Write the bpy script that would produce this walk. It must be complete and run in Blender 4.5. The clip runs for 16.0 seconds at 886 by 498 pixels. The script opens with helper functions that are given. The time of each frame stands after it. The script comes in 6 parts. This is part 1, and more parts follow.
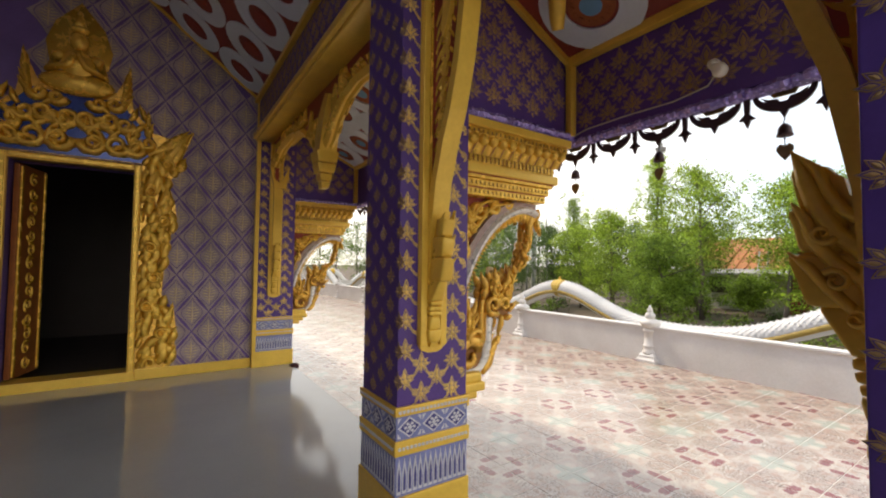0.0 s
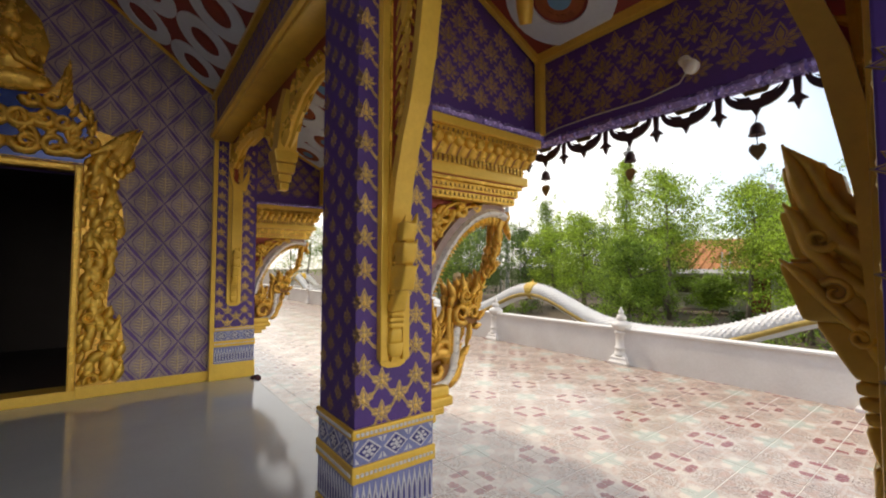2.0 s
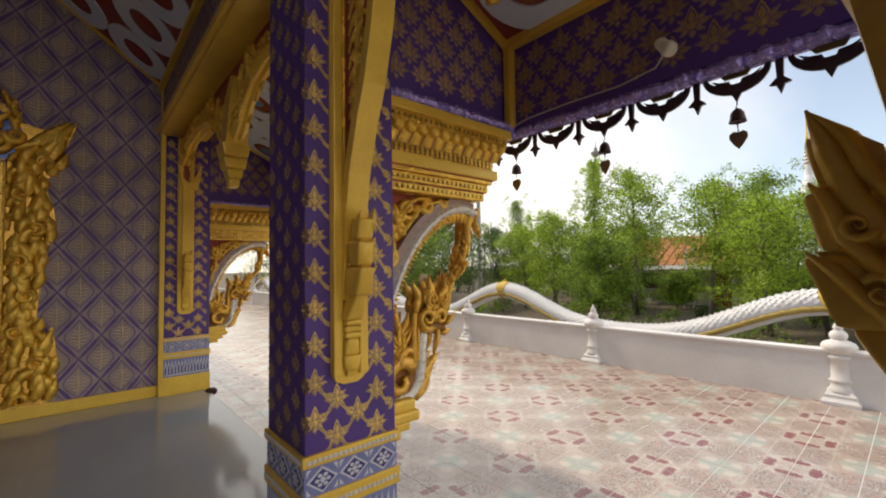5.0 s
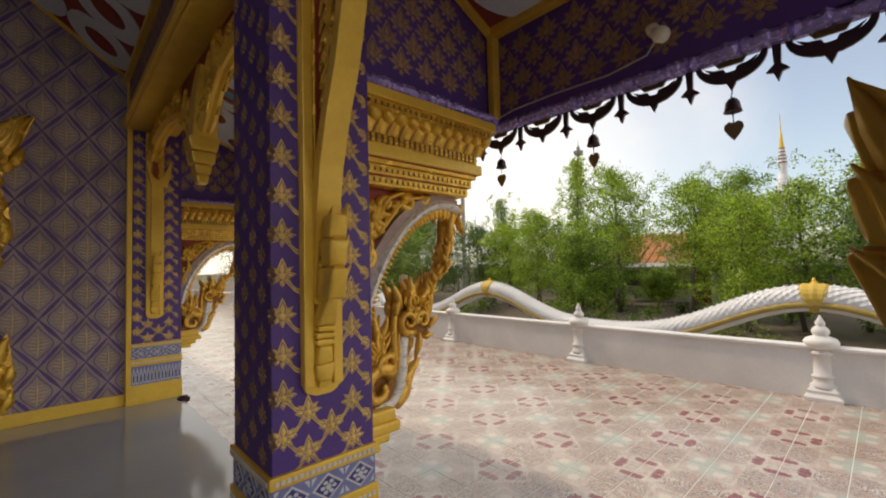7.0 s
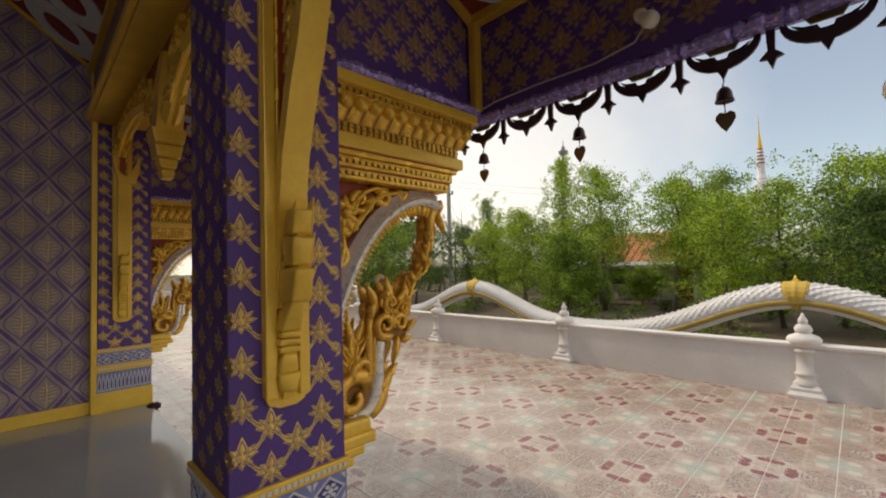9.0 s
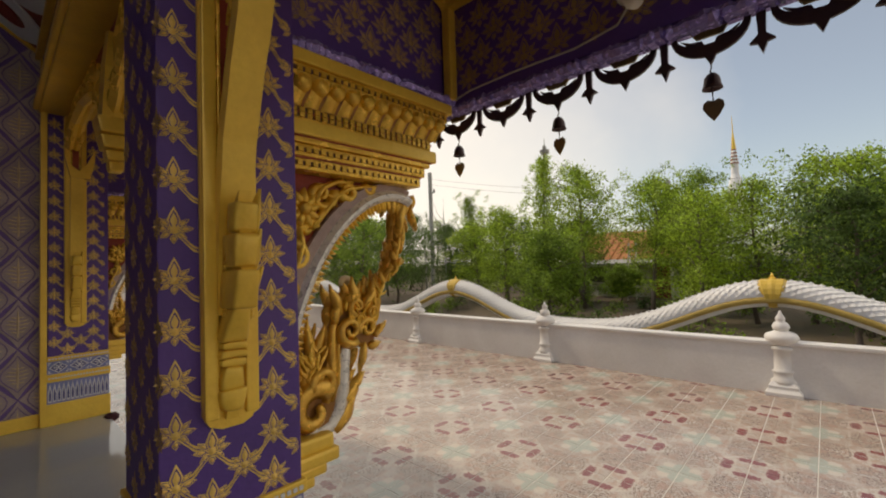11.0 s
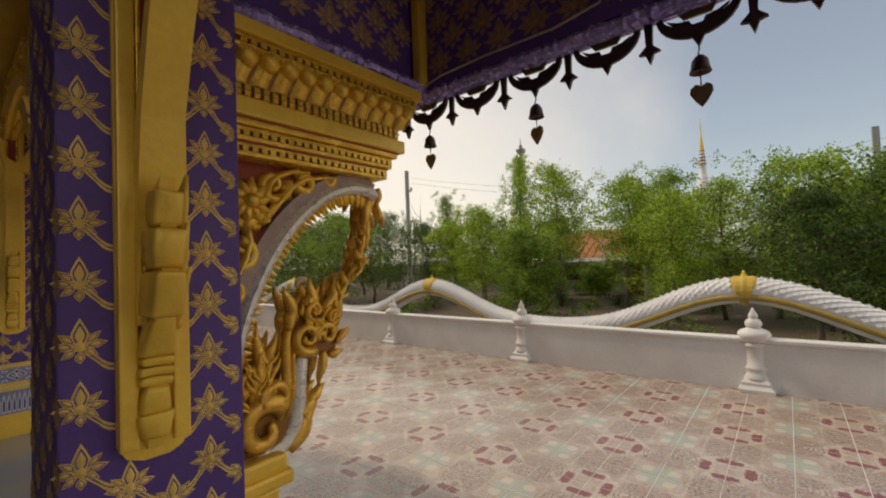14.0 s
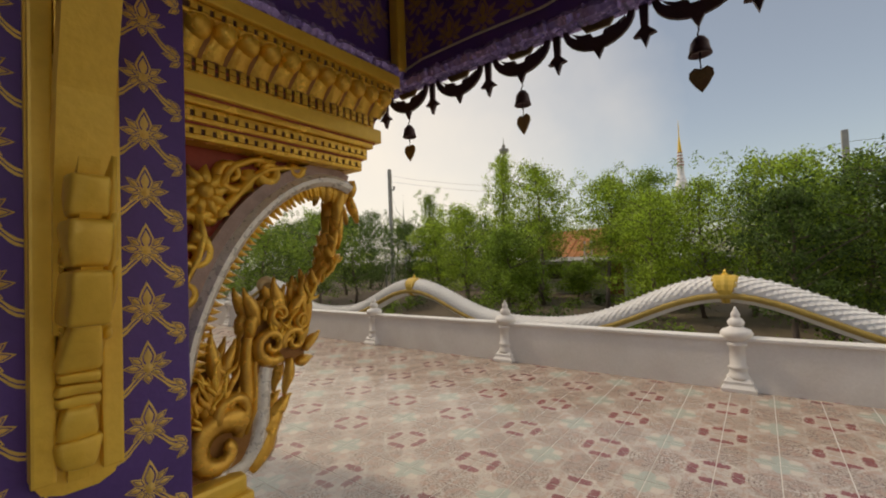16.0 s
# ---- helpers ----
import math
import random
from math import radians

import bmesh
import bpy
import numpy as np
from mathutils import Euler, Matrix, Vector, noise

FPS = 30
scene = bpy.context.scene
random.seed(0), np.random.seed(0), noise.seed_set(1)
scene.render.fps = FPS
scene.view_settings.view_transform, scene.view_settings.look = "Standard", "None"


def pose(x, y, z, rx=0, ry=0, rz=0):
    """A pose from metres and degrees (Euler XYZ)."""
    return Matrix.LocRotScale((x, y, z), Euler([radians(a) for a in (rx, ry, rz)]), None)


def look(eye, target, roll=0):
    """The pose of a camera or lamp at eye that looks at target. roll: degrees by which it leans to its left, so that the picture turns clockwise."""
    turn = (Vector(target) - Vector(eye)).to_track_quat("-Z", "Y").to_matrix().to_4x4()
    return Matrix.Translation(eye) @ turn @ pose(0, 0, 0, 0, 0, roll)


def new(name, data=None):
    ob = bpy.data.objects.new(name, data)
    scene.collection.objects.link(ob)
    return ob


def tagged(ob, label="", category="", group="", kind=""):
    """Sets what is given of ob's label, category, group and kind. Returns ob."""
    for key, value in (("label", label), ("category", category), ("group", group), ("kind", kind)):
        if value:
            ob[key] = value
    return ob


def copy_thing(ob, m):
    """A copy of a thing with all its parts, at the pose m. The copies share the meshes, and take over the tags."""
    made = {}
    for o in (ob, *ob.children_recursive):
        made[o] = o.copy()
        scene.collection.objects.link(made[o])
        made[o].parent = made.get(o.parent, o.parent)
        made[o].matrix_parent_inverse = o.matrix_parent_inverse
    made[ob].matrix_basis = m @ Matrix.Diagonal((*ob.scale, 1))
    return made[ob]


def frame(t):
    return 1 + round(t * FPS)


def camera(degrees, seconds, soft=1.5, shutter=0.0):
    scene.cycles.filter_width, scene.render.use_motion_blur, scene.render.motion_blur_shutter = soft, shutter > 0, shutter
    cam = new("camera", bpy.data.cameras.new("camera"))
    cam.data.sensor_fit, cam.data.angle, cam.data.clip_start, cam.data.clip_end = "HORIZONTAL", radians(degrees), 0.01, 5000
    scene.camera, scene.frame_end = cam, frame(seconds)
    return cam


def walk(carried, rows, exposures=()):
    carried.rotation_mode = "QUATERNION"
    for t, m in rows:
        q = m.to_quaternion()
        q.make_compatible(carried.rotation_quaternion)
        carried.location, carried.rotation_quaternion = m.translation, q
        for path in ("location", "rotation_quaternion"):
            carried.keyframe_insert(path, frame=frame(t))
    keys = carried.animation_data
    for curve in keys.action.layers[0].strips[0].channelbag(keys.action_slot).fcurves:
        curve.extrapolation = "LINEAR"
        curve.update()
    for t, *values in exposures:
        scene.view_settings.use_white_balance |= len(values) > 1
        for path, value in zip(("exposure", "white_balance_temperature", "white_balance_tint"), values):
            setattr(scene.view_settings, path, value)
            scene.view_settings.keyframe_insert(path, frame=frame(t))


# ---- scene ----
cam = camera(93.54, 16.0, soft=2.0)
PATH = [
    (0.0, pose(1.2992, 1.0501, 1.3578, 92.233, -0.725, -33.849)),
    (0.5, pose(1.3312, 1.0712, 1.3618, 92.317, -0.588, -34.803)),
    (1.0, pose(1.3639, 1.0941, 1.3675, 92.448, -0.441, -35.707)),
    (1.5, pose(1.3969, 1.1162, 1.3729, 92.566, -0.283, -36.520)),
    (2.0, pose(1.4268, 1.1389, 1.3769, 92.658, -0.112, -37.307)),
    (2.5, pose(1.4524, 1.1590, 1.3784, 92.709, 0.086, -38.022)),
    (3.0, pose(1.4783, 1.1799, 1.3779, 92.733, 0.271, -38.704)),
    (3.5, pose(1.5035, 1.2013, 1.3786, 92.761, 0.437, -39.370)),
    (4.0, pose(1.5287, 1.2214, 1.3790, 92.752, 0.609, -39.983)),
    (6.5, pose(1.6412, 1.3234, 1.3797, 92.584, 1.290, -42.518)),
    (7.0, pose(1.6662, 1.3432, 1.3816, 92.545, 1.397, -43.098)),
    (7.5, pose(1.6937, 1.3598, 1.3826, 92.503, 1.491, -43.619)),
    (8.0, pose(1.7076, 1.3706, 1.3839, 92.452, 1.524, -43.951)),
    (8.5, pose(1.7370, 1.3861, 1.3823, 92.433, 1.599, -44.456)),
    (9.0, pose(1.7687, 1.4010, 1.3804, 92.420, 1.650, -44.946)),
    (11.5, pose(1.9203, 1.4729, 1.3843, 92.164, 1.989, -47.710)),
    (12.0, pose(1.9340, 1.4799, 1.3851, 92.159, 2.043, -47.996)),
    (12.5, pose(1.9590, 1.4931, 1.3869, 92.099, 2.078, -48.592)),
    (13.0, pose(1.9828, 1.5092, 1.3853, 92.042, 2.126, -49.221)),
    (13.5, pose(2.0078, 1.5254, 1.3839, 91.993, 2.161, -49.840)),
    (14.0, pose(2.0348, 1.5380, 1.3834, 91.916, 2.192, -50.405)),
    (14.5, pose(2.0617, 1.5546, 1.3835, 91.844, 2.171, -51.011)),
    (15.0, pose(2.0870, 1.5745, 1.3820, 91.801, 2.289, -51.657)),
    (15.5, pose(2.1142, 1.5921, 1.3813, 91.769, 2.342, -52.203)),
    (16.0, pose(2.1414, 1.6079, 1.3796, 91.743, 2.242, -52.707)),
]
EXPOSURES = [(0.0, 0.86, 7100, 10), (2.0, 0.76, 7100, 10), (4.0, 0.58, 7150, 10), (6.5, 0.37, 7400, 10), (9.0, 0.12, 7600, 10), (11.5, -0.05, 7900, 10), (16.0, -0.20, 7900, 10)]
walk(cam, PATH, EXPOSURES)

# ---- light ----
SUN_EL, SUN_AZ = 48.0, 351.0
world = bpy.data.worlds.new("sky")
scene.world = world
world.use_nodes = True
wn = world.node_tree.nodes
sky = wn.new("ShaderNodeTexSky")
sky.sky_type = "NISHITA"
sky.sun_disc = False
sky.sun_elevation = radians(SUN_EL)
sky.sun_rotation = radians(SUN_AZ)
sky.air_density, sky.dust_density, sky.ozone_density = 1.0, 1.1, 1.5
wn["Background"].inputs["Strength"].default_value = 0.15
# thin cloud over the blue, thickest towards the bright north-east and an added south patch
wl = world.node_tree.links
coord, cloud, veil, pale = wn.new("ShaderNodeTexCoord"), wn.new("ShaderNodeTexNoise"), wn.new("ShaderNodeMapRange"), wn.new("ShaderNodeMix")
glow = wn.new("ShaderNodeVectorMath")
glow.operation = "DOT_PRODUCT"
glow.inputs[1].default_value = (0.50, 0.86, 0.2)
wl.new(coord.outputs["Generated"], glow.inputs[0])
wl.new(coord.outputs["Generated"], cloud.inputs["Vector"])
cloud.inputs["Scale"].default_value, cloud.inputs["Detail"].default_value = 2.6, 6.0
blend = wn.new("ShaderNodeMath")
blend.operation = "MULTIPLY_ADD"
blend.inputs[1].default_value = 0.34
wl.new(cloud.outputs[0], blend.inputs[0])
# unseen bright cloud patch, added as fill light for the south-facing carving
south_fill, both = wn.new("ShaderNodeVectorMath"), wn.new("ShaderNodeMath")
south_fill.operation, both.operation = "DOT_PRODUCT", "MAXIMUM"
south_fill.inputs[1].default_value = (0.25, -1.0, 0.40)
wl.new(coord.outputs["Generated"], south_fill.inputs[0])
wl.new(glow.outputs["Value"], both.inputs[0])
wl.new(south_fill.outputs["Value"], both.inputs[1])
wl.new(both.outputs[0], blend.inputs[2])
veil.inputs[1].default_value, veil.inputs[2].default_value = 0.84, 1.20
veil.inputs[3].default_value, veil.inputs[4].default_value = 0.12, 0.97
wl.new(blend.outputs[0], veil.inputs[0])
wl.new(veil.outputs[0], pale.inputs[0])
pale.data_type = "RGBA"
pale.inputs[7].default_value = (7.4, 7.2, 7.0, 1)
wl.new(sky.outputs[0], pale.inputs[6])
wl.new(pale.outputs[2], wn["Background"].inputs[0])
sun = new("sun", bpy.data.lights.new("sun", "SUN"))
sun.data.energy, sun.data.angle, sun.data.color = 1.7, radians(3), (1.0, 0.92, 0.80)
_a, _e = radians(SUN_AZ), radians(SUN_EL)
_d = Vector((math.sin(_a) * math.cos(_e), math.cos(_a) * math.cos(_e), math.sin(_e)))
sun.matrix_world = look(_d * 50, (0, 0, 0))


# ---- materials ----
def mat(name, col, rough=0.6, metal=0.0, vary=0.12, scale=6.0, fine=60.0, bump=0.02, tint=None, spread=0.0, spec=0.5):
    """A painted or natural surface with variation at two scales, fine relief, and piece by piece differences."""
    m = bpy.data.materials.new(name)
    m.use_nodes = True
    n, l = m.node_tree.nodes, m.node_tree.links
    b = n["Principled BSDF"]
    b.inputs["Roughness"].default_value, b.inputs["Metallic"].default_value = rough, metal
    b.inputs["Specular IOR Level"].default_value = spec
    geo = n.new("ShaderNodeNewGeometry")
    big, small = n.new("ShaderNodeTexNoise"), n.new("ShaderNodeTexNoise")
    big.inputs["Scale"].default_value, small.inputs["Scale"].default_value = scale, fine
    big.inputs["Detail"].default_value = small.inputs["Detail"].default_value = 4.0
    for t in (big, small):
        l.new(geo.outputs["Position"], t.inputs["Vector"])
    ramp = n.new("ShaderNodeMix")
    ramp.data_type = "RGBA"
    dark = [c * (1 - vary * 2.2) for c in col] if tint is None else tint
    ramp.inputs[6].default_value = (*dark, 1)
    ramp.inputs[7].default_value = (*[min(1, c * (1 + vary * 0.8)) for c in col], 1)
    add = n.new("ShaderNodeMath")
    add.operation = "MULTIPLY_ADD"
    add.inputs[1].default_value, add.inputs[2].default_value = 0.45, -0.1
    l.new(small.outputs[0], add.inputs[0])
    add2 = n.new("ShaderNodeMath")
    add2.operation = "MULTIPLY_ADD"
    add2.inputs[1].default_value = 1.0
    l.new(big.outputs[0], add2.inputs[0])
    l.new(add.outputs[0], add2.inputs[2])
    l.new(add2.outputs[0], ramp.inputs[0])
    out = ramp.outputs[2]
    if spread:
        oi = n.new("ShaderNodeObjectInfo")
        hsv = n.new("ShaderNodeHueSaturation")
        mr = n.new("ShaderNodeMapRange")
        mr.inputs[3].default_value, mr.inputs[4].default_value = 1 - spread, 1 + spread
        l.new(oi.outputs["Random"], mr.inputs[0])
        l.new(mr.outputs[0], hsv.inputs["Value"])
        l.new(out, hsv.inputs["Color"])
        out = hsv.outputs[0]
    l.new(out, b.inputs["Base Color"])
    mr2 = n.new("ShaderNodeMapRange")
    mr2.inputs[3].default_value, mr2.inputs[4].default_value = max(0.03, rough - 0.1), min(1, rough + 0.12)
    l.new(big.outputs[0], mr2.inputs[0])
    l.new(mr2.outputs[0], b.inputs["Roughness"])
    if bump:
        bp = n.new("ShaderNodeBump")
        bp.inputs["Strength"].default_value, bp.inputs["Distance"].default_value = 0.5, bump
        l.new(small.outputs[0], bp.inputs["Height"])
        l.new(bp.outputs[0], b.inputs["Normal"])
    return m


GOLD = mat("gold_paint", (0.97, 0.60, 0.09), 0.25, 0.35, 0.14, 14, 90, 0.004, tint=(0.60, 0.28, 0.03))
GOLD_AGED = mat("aged_brown_gold", (0.92, 0.53, 0.085), 0.25, 0.45, 0.16, 16, 80, 0.004, tint=(0.42, 0.20, 0.035))
YELLOW = mat("yellow_gold_paint", (0.95, 0.61, 0.095), 0.32, 0.15, 0.14, 5, 50, 0.003, tint=(0.68, 0.40, 0.05))
BROWN_GILT = mat("brown_gilt_ground", (0.33, 0.15, 0.035), 0.5, 0.15, 0.2, 14, 80, 0.003)
# dark brown standing in for the shade in holes between bracket teeth
mat("tooth_gap_shade", (0.10, 0.04, 0.015), 0.6, 0.0, 0.2, 12, 80, 0.003)
GILT_DARK = mat("dark_gilt_recess", (0.34, 0.05, 0.025), 0.5, 0.1, 0.2, 12, 80, 0.003)
PURPLE = mat("purple_paint", (0.105, 0.05, 0.27), 0.5, 0.0, 0.18, 5, 60, 0.002)
STENCIL = mat("stencil_gold", (0.84, 0.58, 0.16), 0.45, 0.1, 0.16, 12, 90, 0.002, spread=0.12)
WALLP = mat("purple_wall", (0.17, 0.10, 0.33), 0.6, 0.0, 0.2, 4, 60, 0.003)
MOTIF = mat("worn_gold_motif", (0.62, 0.48, 0.30), 0.5, 0.1, 0.2, 14, 80, 0.003, spread=0.1)
DIAMOND = mat("dull_lilac_gold_relief", (0.42, 0.335, 0.34), 0.55, 0.1, 0.3, 3, 80, 0.003, spread=0.1)
BLUEW = mat("blue_white_ceramic", (0.24, 0.27, 0.55), 0.3, 0.0, 0.2, 14, 90, 0.001)
WHITE_C = mat("white_ceramic", (0.72, 0.72, 0.76), 0.3, 0.0, 0.1, 12, 60, 0.001)
WHITE = mat("white_masonry_paint", (0.80, 0.78, 0.75), 0.6, 0.0, 0.08, 2.2, 45, 0.004, tint=(0.60, 0.57, 0.52))
SCALE_W = mat("white_scale_paint", (0.86, 0.85, 0.82), 0.5, 0.0, 0.07, 3, 50, 0.003)
RED = mat("ceiling_red", (0.28, 0.045, 0.03), 0.55, 0.0, 0.15, 6, 60, 0.002)
RING = mat("ceiling_ring_white", (0.74, 0.81, 0.85), 0.5, 0.0, 0.08, 5, 50, 0.001)
CEILBLUE = mat("ceiling_blue", (0.16, 0.36, 0.55), 0.5, 0.0, 0.12, 9, 50, 0.001)
DARKMETAL = mat("dark_bronze", (0.075, 0.042, 0.045), 0.5, 0.5, 0.2, 20, 120, 0.002)
BRONZE = mat("aged_brass", (0.28, 0.20, 0.10), 0.45, 0.6, 0.2, 20, 120, 0.002)
LILAC = mat("lilac_foil_trim", (0.46, 0.38, 0.80), 0.24, 0.45, 0.3, 60, 160, 0.006, tint=(0.13, 0.09, 0.36))
SILVER = mat("silver_mosaic", (0.80, 0.78, 0.73), 0.28, 0.35, 0.2, 40, 160, 0.004)
PORCH = mat("polished_grey_stone", (0.40, 0.41, 0.41), 0.07, 0.0, 0.1, 1.6, 140, 0.0, spec=0.5)
DOORRED = mat("red_gold_door", (0.38, 0.12, 0.03), 0.45, 0.25, 0.25, 14, 70, 0.003)
ROOM = mat("darkened_interior_plaster", (0.10, 0.085, 0.08), 0.8, 0.0, 0.15, 3, 40, 0.003)
ROOFM = mat("roof_tile_red", (0.35, 0.11, 0.05), 0.6, 0.0, 0.15, 3, 30, 0.006)
EARTH = mat("brown_earth", (0.12, 0.083, 0.055), 0.95, 0.0, 0.2, 0.5, 7, 0.03, tint=(0.10, 0.085, 0.05))
BARK = mat("grey_brown_bark", (0.17, 0.13, 0.10), 0.9, 0.0, 0.2, 4, 40, 0.02)
CONCRETE = mat("grey_concrete", (0.36, 0.35, 0.33), 0.85, 0.0, 0.12, 3, 30, 0.01)
BULB = mat("opal_bulb", (0.82, 0.78, 0.66), 0.3, 0.0, 0.05, 20, 60, 0.0)
WIRE = mat("pale_cable", (0.55, 0.50, 0.42), 0.6, 0.0, 0.1, 20, 60, 0.0)
PLASTER = mat("house_plaster", (0.55, 0.52, 0.46), 0.8, 0.0, 0.12, 1.5, 20, 0.01)
DARKWOOD = mat("dark_shutter", (0.07, 0.05, 0.04), 0.7, 0.0, 0.2, 3, 30, 0.005)
REDPAINT = mat("faded_red_paint", (0.30, 0.05, 0.04), 0.7, 0.0, 0.2, 3, 30, 0.004)
CLOTH = mat("dark_red_rag", (0.07, 0.02, 0.025), 0.9, 0.0, 0.2, 30, 120, 0.01)


def leaf_mat(name, col):
    m = mat(name, col, 0.55, 0.0, 0.3, 1.3, 9, 0.0)
    n, l = m.node_tree.nodes, m.node_tree.links
    b, out = n["Principled BSDF"], n["Material Output"]
    geo = n.new("ShaderNodeNewGeometry")
    hsv = n.new("ShaderNodeHueSaturation")
    mr = n.new("ShaderNodeMapRange")
    mr.inputs[3].default_value, mr.inputs[4].default_value = 0.35, 1.6
    l.new(geo.outputs["Random Per Island"], mr.inputs[0])
    l.new(mr.outputs[0], hsv.inputs["Value"])
    src = b.inputs["Base Color"].links[0].from_socket
    l.new(src, hsv.inputs["Color"])
    l.new(hsv.outputs[0], b.inputs["Base Color"])
    tr = n.new("ShaderNodeBsdfTranslucent")
    l.new(hsv.outputs[0], tr.inputs["Color"])
    mx = n.new("ShaderNodeMixShader")
    mx.inputs[0].default_value = 0.55
    l.new(b.outputs[0], mx.inputs[1])
    l.new(tr.outputs[0], mx.inputs[2])
    l.new(mx.outputs[0], out.inputs["Surface"])
    return m


LEAF_A = leaf_mat("leaf_fresh_green", (0.38, 0.52, 0.06))
LEAF_B = leaf_mat("leaf_mid_green", (0.25, 0.37, 0.05))
LEAF_C = leaf_mat("leaf_dark_green", (0.11, 0.18, 0.04))

TILE_X, TILE_Y, TILE = 4.154, 2.928, 0.30
TRUE_SIZE = 1.1  # the plan below is drawn at 1 : 1.1; tiles are 0.33 m in truth


def tile_material():
    """Printed floor tile: red bars round every second corner, pale green stars round the others, brown scrolls between."""
    m = bpy.data.materials.new("printed_floor_tile")
    m.use_nodes = True
    n, l = m.node_tree.nodes, m.node_tree.links
    b = n["Principled BSDF"]
    geo = n.new("ShaderNodeNewGeometry")
    sep = n.new("ShaderNodeSeparateXYZ")
    size = n.new("ShaderNodeVectorMath")
    size.operation = "SCALE"
    size.inputs["Scale"].default_value = 1 / TRUE_SIZE
    l.new(geo.outputs["Position"], size.inputs[0])
    l.new(size.outputs[0], sep.inputs[0])

    def op(kind, a, b2=None, c=None):
        o = n.new("ShaderNodeMath")
        o.operation = kind
        for k, v in enumerate((a, b2, c)):
            if v is None:
                continue
            if isinstance(v, (int, float)):
                o.inputs[k].default_value = v
            else:
                l.new(v, o.inputs[k])
        return o.outputs[0]

    def soft(v, lo, hi):
        r = n.new("ShaderNodeMapRange")
        r.interpolation_type = "SMOOTHSTEP"
        r.inputs[1].default_value, r.inputs[2].default_value = lo, hi
        l.new(v, r.inputs[0])
        return r.outputs[0]

    def wrap(s, origin):
        return op("SUBTRACT", op("WRAP", op("SUBTRACT", s, origin), 0.3, -0.3), 0.0)

    wob = n.new("ShaderNodeTexNoise")
    wob.inputs["Scale"].default_value = 55
    l.new(geo.outputs["Position"], wob.inputs["Vector"])
    w = op("MULTIPLY", op("SUBTRACT", wob.outputs[0], 0.5), 0.06)
    u, v = wrap(sep.outputs[0], TILE_X), wrap(sep.outputs[1], TILE_Y)
    au, av = op("ADD", op("ABSOLUTE", u), w), op("ADD", op("ABSOLUTE", v), w)
    big, small = op("MAXIMUM", au, av), op("MINIMUM", au, av)
    ring = op("MULTIPLY", op("SUBTRACT", 1.0, soft(op("ADD", op("ABSOLUTE", op("SUBTRACT", big, 0.110)), op("MULTIPLY", op("MULTIPLY", small, small), 1.5)), 0.024, 0.034)),
              op("SUBTRACT", 1.0, soft(small, 0.060, 0.074)))
    brim = op("MULTIPLY", op("SUBTRACT", 1.0, soft(op("ABSOLUTE", op("SUBTRACT", big, 0.110)), 0.036, 0.046)), op("SUBTRACT", 1.0, soft(small, 0.078, 0.090)))
    au2, av2 = op("SUBTRACT", 0.3, op("ABSOLUTE", u)), op("SUBTRACT", 0.3, op("ABSOLUTE", v))
    def blob(a, b2, ra, rb):
        return op("ADD", op("MULTIPLY", op("MULTIPLY", a, a), 1 / ra ** 2), op("MULTIPLY", op("MULTIPLY", b2, b2), 1 / rb ** 2))
    lobe = op("MINIMUM", blob(op("SUBTRACT", au2, 0.062), av2, 0.060, 0.042), blob(au2, op("SUBTRACT", av2, 0.062), 0.042, 0.060))
    star = op("SUBTRACT", 1.0, soft(op("ADD", lobe, op("MULTIPLY", w, 12.0)), 0.75, 1.25))
    cream = op("SUBTRACT", 1.0, soft(op("ADD", blob(op("SUBTRACT", au2, 0.068), op("SUBTRACT", av2, 0.068), 0.036, 0.036), op("MULTIPLY", w, 12.0)), 0.7, 1.2))
    da = op("SQRT", op("ADD", op("MULTIPLY", au2, au2), op("MULTIPLY", av, av)))
    db = op("SQRT", op("ADD", op("MULTIPLY", au, au), op("MULTIPLY", av2, av2)))
    dm = op("MINIMUM", da, db)
    scroll = op("MULTIPLY", op("SUBTRACT", 1.0, soft(op("ABSOLUTE", op("SINE", op("ADD", op("MULTIPLY", dm, 130.0), op("MULTIPLY", w, 90.0)))), 0.3, 0.75)), op("SUBTRACT", 1.0, soft(dm, 0.15, 0.19)))
    spk = n.new("ShaderNodeTexNoise")
    spk.inputs["Scale"].default_value, spk.inputs["Detail"].default_value = 110, 5
    l.new(geo.outputs["Position"], spk.inputs["Vector"])
    grit = soft(spk.outputs[0], 0.50, 0.66)

    def mix(f, a, c):
        x = n.new("ShaderNodeMix")
        x.data_type = "RGBA"
        l.new(f, x.inputs[0]) if not isinstance(f, float) else None
        for k, q in ((6, a), (7, c)):
            if isinstance(q, tuple):
                x.inputs[k].default_value = (*q, 1)
            else:
                l.new(q, x.inputs[k])
        return x.outputs[2]

    wear = n.new("ShaderNodeTexNoise")
    wear.inputs["Scale"].default_value, wear.inputs["Detail"].default_value = 1.1, 5
    l.new(geo.outputs["Position"], wear.inputs["Vector"])
    base = mix(soft(wear.outputs[0], 0.35, 0.7), (0.46, 0.38, 0.31), (0.54, 0.47, 0.40))
    base = mix(op("MULTIPLY", grit, 0.7), base, (0.32, 0.20, 0.15))
    base = mix(op("MULTIPLY", scroll, 0.95), base, (0.15, 0.085, 0.06))
    pink = n.new("ShaderNodeTexNoise")
    pink.inputs["Scale"].default_value, pink.inputs["Detail"].default_value = 17, 3
    l.new(geo.outputs["Position"], pink.inputs["Vector"])
    base = mix(op("MULTIPLY", soft(pink.outputs[0], 0.48, 0.62), 0.55), base, (0.44, 0.27, 0.20))
